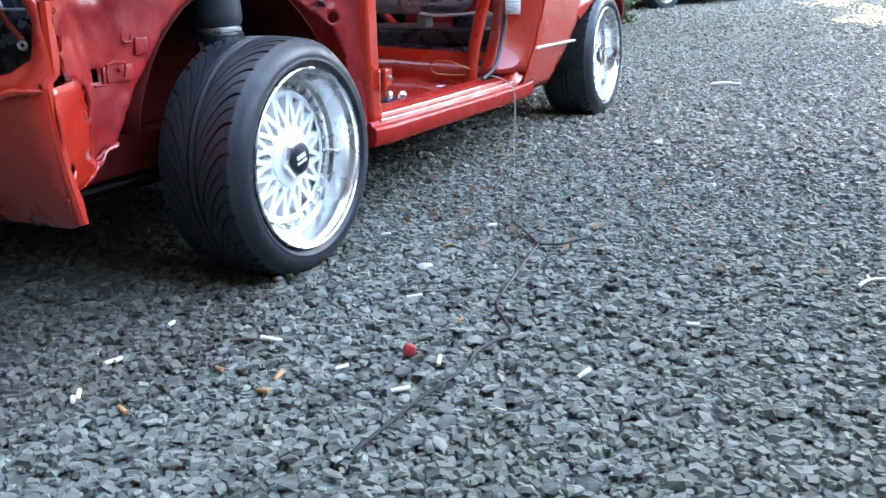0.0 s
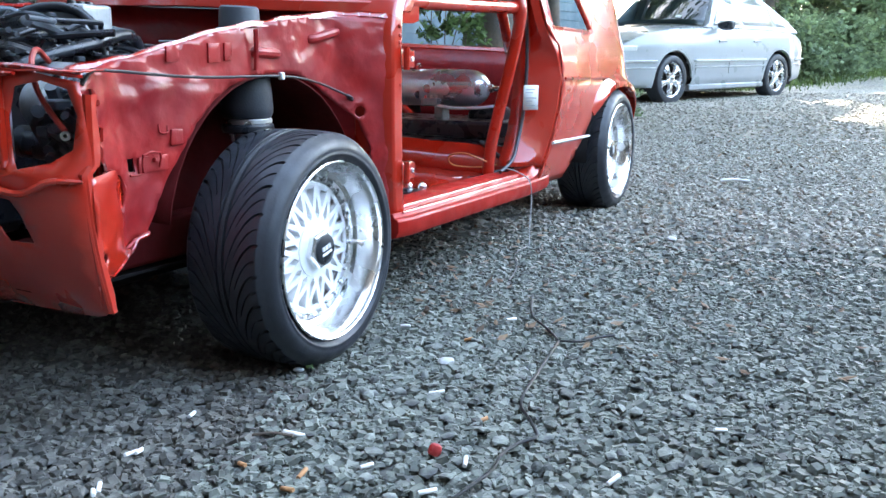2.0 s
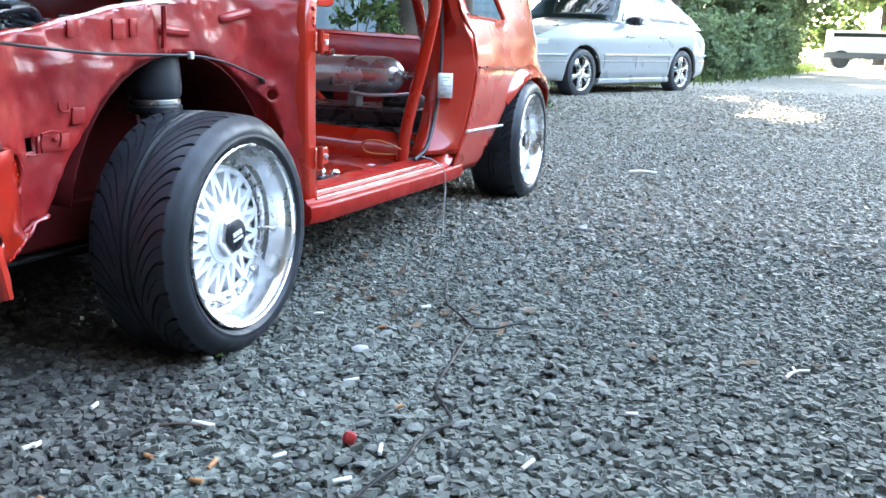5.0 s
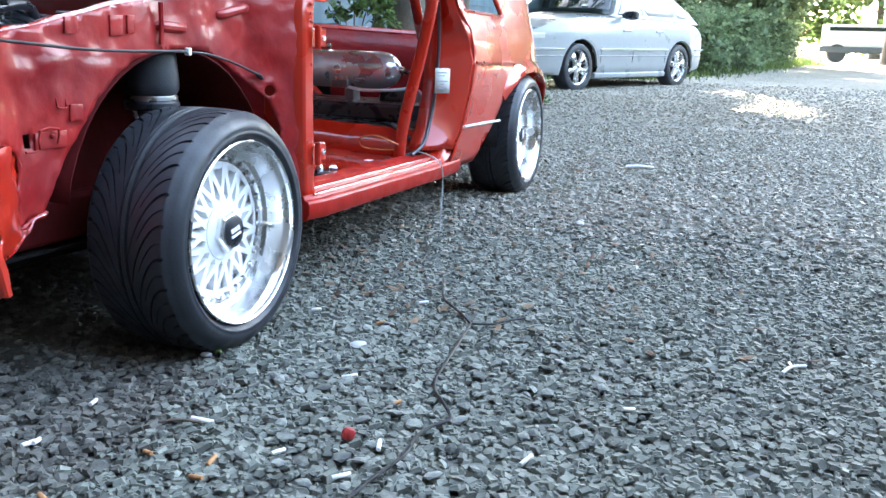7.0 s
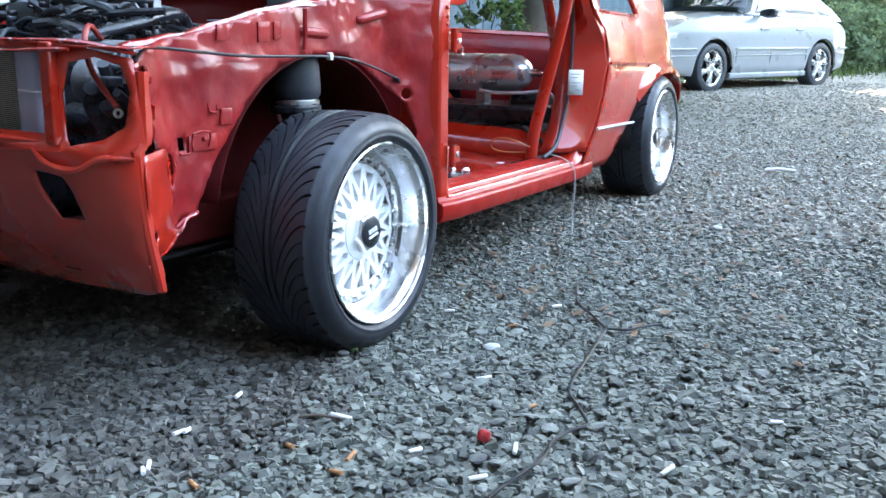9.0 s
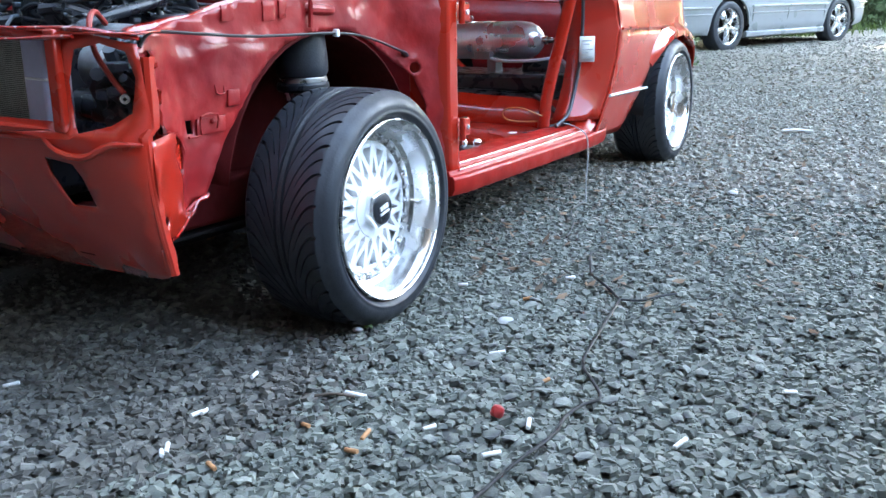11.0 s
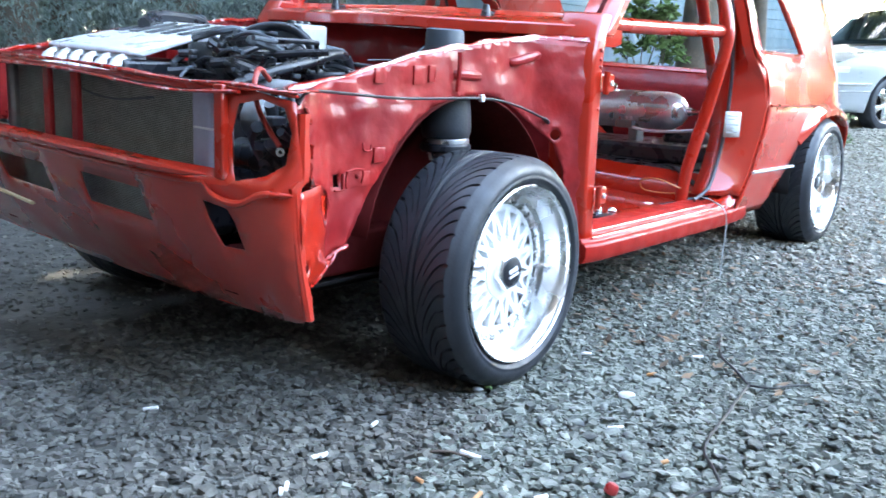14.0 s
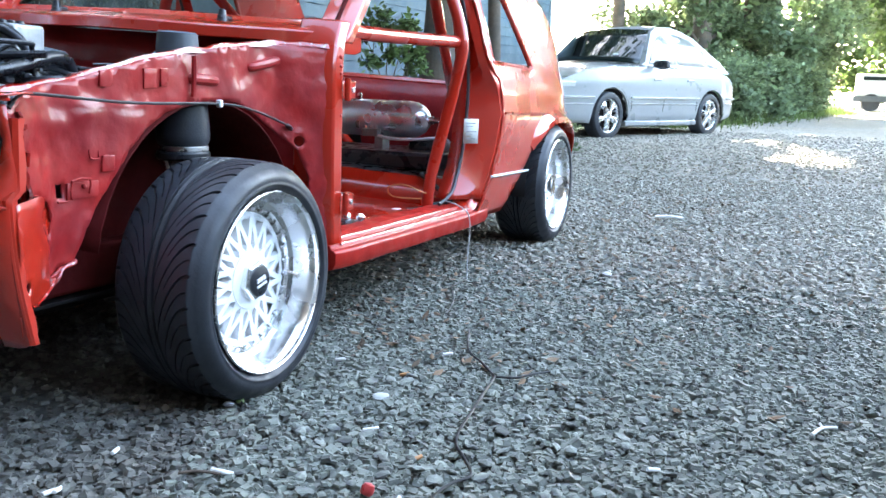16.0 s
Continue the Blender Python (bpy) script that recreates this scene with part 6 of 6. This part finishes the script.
for x, y, r in ((0.077, -1.068, 0.020), (1.711, -1.233, 0.020), (-0.123, -0.786, 0.013)):
    bm = bmesh.new()
    bmesh.ops.create_icosphere(bm, subdivisions=2, radius=r)
    for v in bm.verts:
        v.co *= 1 + 0.16 * noise.noise(v.co * 60 + Vector((x, y, 0)))
        v.co.z *= 0.45
    s = tagged(part("pale_pebble", bm, PEBBLE, None, "pale flat pebble among the dark chips"), category="stone", group="pale pebbles")
    s.matrix_basis = pose(x, y, 0.016, 0, 0, GR.uniform(0, 180))
stick = tagged(part("stick", tube([(3.39, -1.13, 0.02), (3.42, -1.20, 0.024), (3.43, -1.28, 0.018)], 0.008, 8, 4), BUTT, None, "pale stripped stick lying on the gravel"), category="stick")
fork = thing("twig", "bleached forked twig lying on the gravel", "twig")
part("stem", tube([(0.30, -2.00, 0.018), (0.345, -2.02, 0.02), (0.375, -2.05, 0.016)], 0.004, 6, 4), BUTT, fork)
part("branch", tube([(0.345, -2.02, 0.02), (0.38, -2.015, 0.018)], 0.003, 6, 2), BUTT, fork)
stem = tagged(part("dry_stem", tube([(-0.46, -0.92, 0.018), (-0.44, -0.95, 0.02), (-0.425, -0.99, 0.016)], 0.003, 6, 4), BARK, None, "thin brown dry stem on the gravel"), category="twig")
leaf_bm = bmesh.new()
leaf_ring = [leaf_bm.verts.new((0.017 * math.cos(q) * (1 + 0.25 * math.cos(3 * q)), 0.010 * math.sin(q), 0.004 * math.cos(2 * q))) for q in [math.tau * k / 14 for k in range(14)]]
leaf_bm.faces.new(leaf_ring)
fallen = tagged(part("fallen_leaf", leaf_bm, LEAF2, None, "small yellow-green leaf lying against the front tyre", solid=0.0012), category="leaf")
fallen.matrix_basis = pose(-0.099, -0.80, 0.022, 12, -20, 40)
cord = thing("ground_cable", "thin black cable snaking over the gravel", "cable")
part("cable", tube([(x, y, 0.020 + 0.004 * math.sin(9 * x)) for x, y in ((-0.72, -1.36), (-0.538, -1.376), (-0.447, -1.389), (-0.388, -1.392), (-0.331, -1.382), (-0.268, -1.39), (-0.22, -1.409), (-0.153, -1.369), (-0.074, -1.319), (0.108, -1.292), (0.325, -1.261))], 0.0034, 8, 5), WIRE, cord)
part("cable", tube([(x, y, 0.021) for x, y in ((0.325, -1.261), (0.409, -1.198), (0.485, -1.132), (0.583, -1.087), (0.695, -1.048))], 0.0034, 8, 5), WIRE, cord)
part("cable", tube([(x, y, 0.021) for x, y in ((0.325, -1.261), (0.343, -1.31), (0.389, -1.339), (0.429, -1.373))], 0.003, 8, 5), WIRE, cord)
tail_wire = tagged(part("loose_wire", tube([(1.352, -0.776, 0.018), (1.18, -0.793, 0.02), (1.025, -0.862, 0.018), (0.9, -0.90, 0.02), (0.838, -0.912, 0.018)], 0.0025, 6, 6), WIRE, None, "thin loose wire trailing from the sill"), category="cable")


# ---- dead leaves trodden into the gravel ----
LITTER = mat("dead_leaf_brown", (0.17, 0.105, 0.06), 0.85, var=0.3, scale=30, bump=0.0, island=0.5, tint=(0.10, 0.07, 0.045))
LF = np.random.RandomState(77)
nl = 1300
lx = 0.3 + 9.0 * LF.rand(nl) ** 1.5
ly = -0.95 + LF.normal(0, 0.55, nl) - 0.10 * (lx - 2)
la, ls = LF.rand(nl) * 6.283, 0.009 + 0.016 * LF.rand(nl)
lu = np.stack([np.cos(la), np.sin(la), LF.normal(0, 0.25, nl)], 1) * ls[:, None]
lw = np.stack([-np.sin(la), np.cos(la), LF.normal(0, 0.25, nl)], 1) * (ls * 0.42)[:, None]
lc = np.stack([lx, ly, 0.016 + 0.006 * LF.rand(nl)], 1)
lv = np.stack([lc - lu, lc + lw - [0, 0, 0.002], lc + lu, lc - lw - [0, 0, 0.002]], 1).reshape(-1, 3)
tagged(part("leaf_litter", raw_mesh("leaf_litter", lv, np.arange(nl * 4).reshape(-1, 4), LITTER), LITTER, None, "brown dead leaves scattered thinly over the gravel", kind="stuff"), category="leaves")


# ---- siding boards ----
nb, ex = 18, 0.146
me = None
for k in range(nb):
    z = 0.20 + k * ex
    if me is None:
        me = loft([[(x, -0.006, 0.0), (x, -0.030, 0.0), (x, -0.012, ex + 0.012), (x, -0.004, ex + 0.012)] for x in (HX0 + 0.06, HX1 - 0.06)])
        b = part("siding_board", me, SIDING, house, smooth=False)
        first_board = b
    else:
        b = new("siding_board", first_board.data)
        b.parent = house
    b.location = (0, HY, z)

# ---- gravel ----
ICO = bmesh.new()
bmesh.ops.create_icosphere(ICO, subdivisions=1, radius=1.0)
ICO.verts.ensure_lookup_table()
ICO_V = np.array([v.co[:] for v in ICO.verts])
ICO_F = np.array([[v.index for v in f.verts] for f in ICO.faces])
ICO.free()


def stones(n, xs, ys, size, seed, zlift=0.0, ico=False):
    R = np.random.RandomState(seed)
    cube = np.array([(x, y, z) for z in (-1, 1) for y in (-1, 1) for x in (-1, 1)], float)
    face = np.array([(4, 5, 7, 6), (0, 1, 5, 4), (1, 3, 7, 5), (3, 2, 6, 7), (2, 0, 4, 6)])
    if ico:
        cube, face = ICO_V * 1.12, ICO_F
    v = np.repeat(cube[None], n, 0)
    if not ico:
        v[:, 4:, :2] *= R.uniform(0.5, 0.82, (n, 1, 1))
    v *= 1 + R.uniform(-0.26, 0.20, (n, len(cube), 3))
    ln = size * R.uniform(0.5, 1.45, (n, 1)) * R.uniform(0.7, 1.15, (n, 1))
    dims = np.concatenate([ln, ln * R.uniform(0.5, 0.95, (n, 1)), ln * R.uniform(0.24, 0.46, (n, 1))], 1) * 0.5
    v *= dims[:, None]
    q = R.rand(n) * 2 * np.pi
    tx, ty = R.normal(0, 0.22, n), R.normal(0, 0.22, n)

    def rot(a, axis):
        c, s, o, z = np.cos(a), np.sin(a), np.ones_like(a), np.zeros_like(a)
        rows = {"x": ((o, z, z), (z, c, -s), (z, s, c)), "y": ((c, z, s), (z, o, z), (-s, z, c)), "z": ((c, -s, z), (s, c, z), (z, z, o))}[axis]
        return np.moveaxis(np.array(rows), 2, 0)

    M = rot(tx, "x") @ rot(ty, "y") @ rot(q, "z")
    v = np.einsum("nij,nkj->nki", M, v)
    px = R.uniform(xs[0], xs[1], n)
    py = R.uniform(ys[0], ys[1], n)
    pos = np.stack([px, py, R.uniform(0.0, 0.009, n) + zlift], 1)
    v = v + pos[:, None]
    f = (np.arange(n)[:, None, None] * len(cube) + face[None]).reshape(-1, face.shape[1])
    return v.reshape(-1, 3), f, pos


for n, xs, ys, size, seed, m in ((72000, (-1.75, 1.9), (-2.6, 0.35), 0.0205, 21, SLATE), (50000, (0.7, 6.2), (-3.8, 1.4), 0.0235, 22, SLATE_FAR), (15000, (-2.3, 1.6), (-0.4, 3.6), 0.020, 23, SOIL_CHIP), (18000, (6.1, 15.0), (-5.5, 1.6), 0.030, 24, SLATE_FAR)):
    v, f, p = stones(n, xs, ys, size, seed)
    R = np.random.RandomState(seed)
    keep = np.ones(n, bool)
    if seed == 21:                      # fewer chips on trodden soil; cleared under the car to deepen its shade
        soil = np.clip((p[:, 1] + 0.92 - 0.25 * np.sin(3 * p[:, 0]) - 0.45 * p[:, 0].clip(0, 2)) / 0.5, 0, 1)
        v = (v.reshape(n, -1, 3) + np.stack([0 * soil, 0 * soil, 0.003 * soil], 1)[:, None]).reshape(-1, 3)
        keep = R.rand(n) > np.maximum(0.15 * soil, 0.6 * ((p[:, 1] > -0.50) & (p[:, 0] > -0.35))) + 0.9 * np.clip((p[:, 0] - 0.9) / 1.3, 0, 1)
    if seed == 24:                      # thinning out down the lane
        keep = R.rand(n) > np.clip((p[:, 0] - 8) / 12, 0, 1) ** 0.7
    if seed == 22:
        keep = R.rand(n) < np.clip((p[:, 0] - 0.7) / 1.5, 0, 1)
    edge = np.minimum.reduce([p[:, 0] - xs[0], xs[1] - p[:, 0], p[:, 1] - ys[0], ys[1] - p[:, 1]])
    keep &= R.rand(n) < np.clip(edge / 0.45, 0.0, 1.0)   # no hard edge to the spread
    per_v, per_f = len(v) // n, len(f) // n
    v = v.reshape(n, per_v, 3)[keep].reshape(-1, 3)
    f = (f.reshape(n, per_f, -1)[:keep.sum()]).reshape(-1, f.shape[1])
    if seed == 21:                      # muddy chips on the soil are a lot of their own
        muddy = np.repeat((soil > 0.45 + 0.3 * (R.rand(n) - 0.5))[keep], per_v)
        lots = ((v[~muddy], m), (v[muddy], SOIL_CHIP))
    else:
        lots = ((v, m),)
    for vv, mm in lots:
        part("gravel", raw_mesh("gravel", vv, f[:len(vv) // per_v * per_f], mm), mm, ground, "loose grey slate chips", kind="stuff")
soil_edge = [(-1.75, -0.75), (-1.2, -0.62), (-0.7, -0.55), (-0.3, -0.50), (0.1, -0.42), (0.6, -0.30), (1.2, -0.25), (1.8, 0.0), (2.1, 0.8), (1.9, 1.9), (1.5, 2.5), (0.9, 3.3), (0.1, 3.5), (-0.8, 3.9), (-1.6, 3.5), (-2.2, 2.7), (-2.0, 1.7), (-2.5, 0.8), (-2.2, 0.0), (-2.3, -0.45)]
part("bare_soil", plate(soil_edge, [], lambda a, b: Vector((a, b, 0.0015 + 0.003 * (0.5 + noise.noise(Vector((a * 5, b * 5, 0)))))), 0.10), SOIL, ground, "dark trodden soil with scattered chips")
v, f, pos = stones(12, (0, 0), (0, 0), 0.026, 40, 0.0, True)
shapes = [raw_mesh("stone", v[i * 12:(i + 1) * 12] - pos[i], f[:20], SLATE_ONE) for i in range(12)]
for k in range(300):
    s = new("stone", shapes[k % 12])
    s.parent = ground
    s.matrix_basis = pose(GR.uniform(-0.95, 0.25), GR.uniform(-1.75, -0.95), 0.011 + GR.uniform(0, 0.005), GR.uniform(-12, 12), GR.uniform(-12, 12), GR.uniform(0, 360))
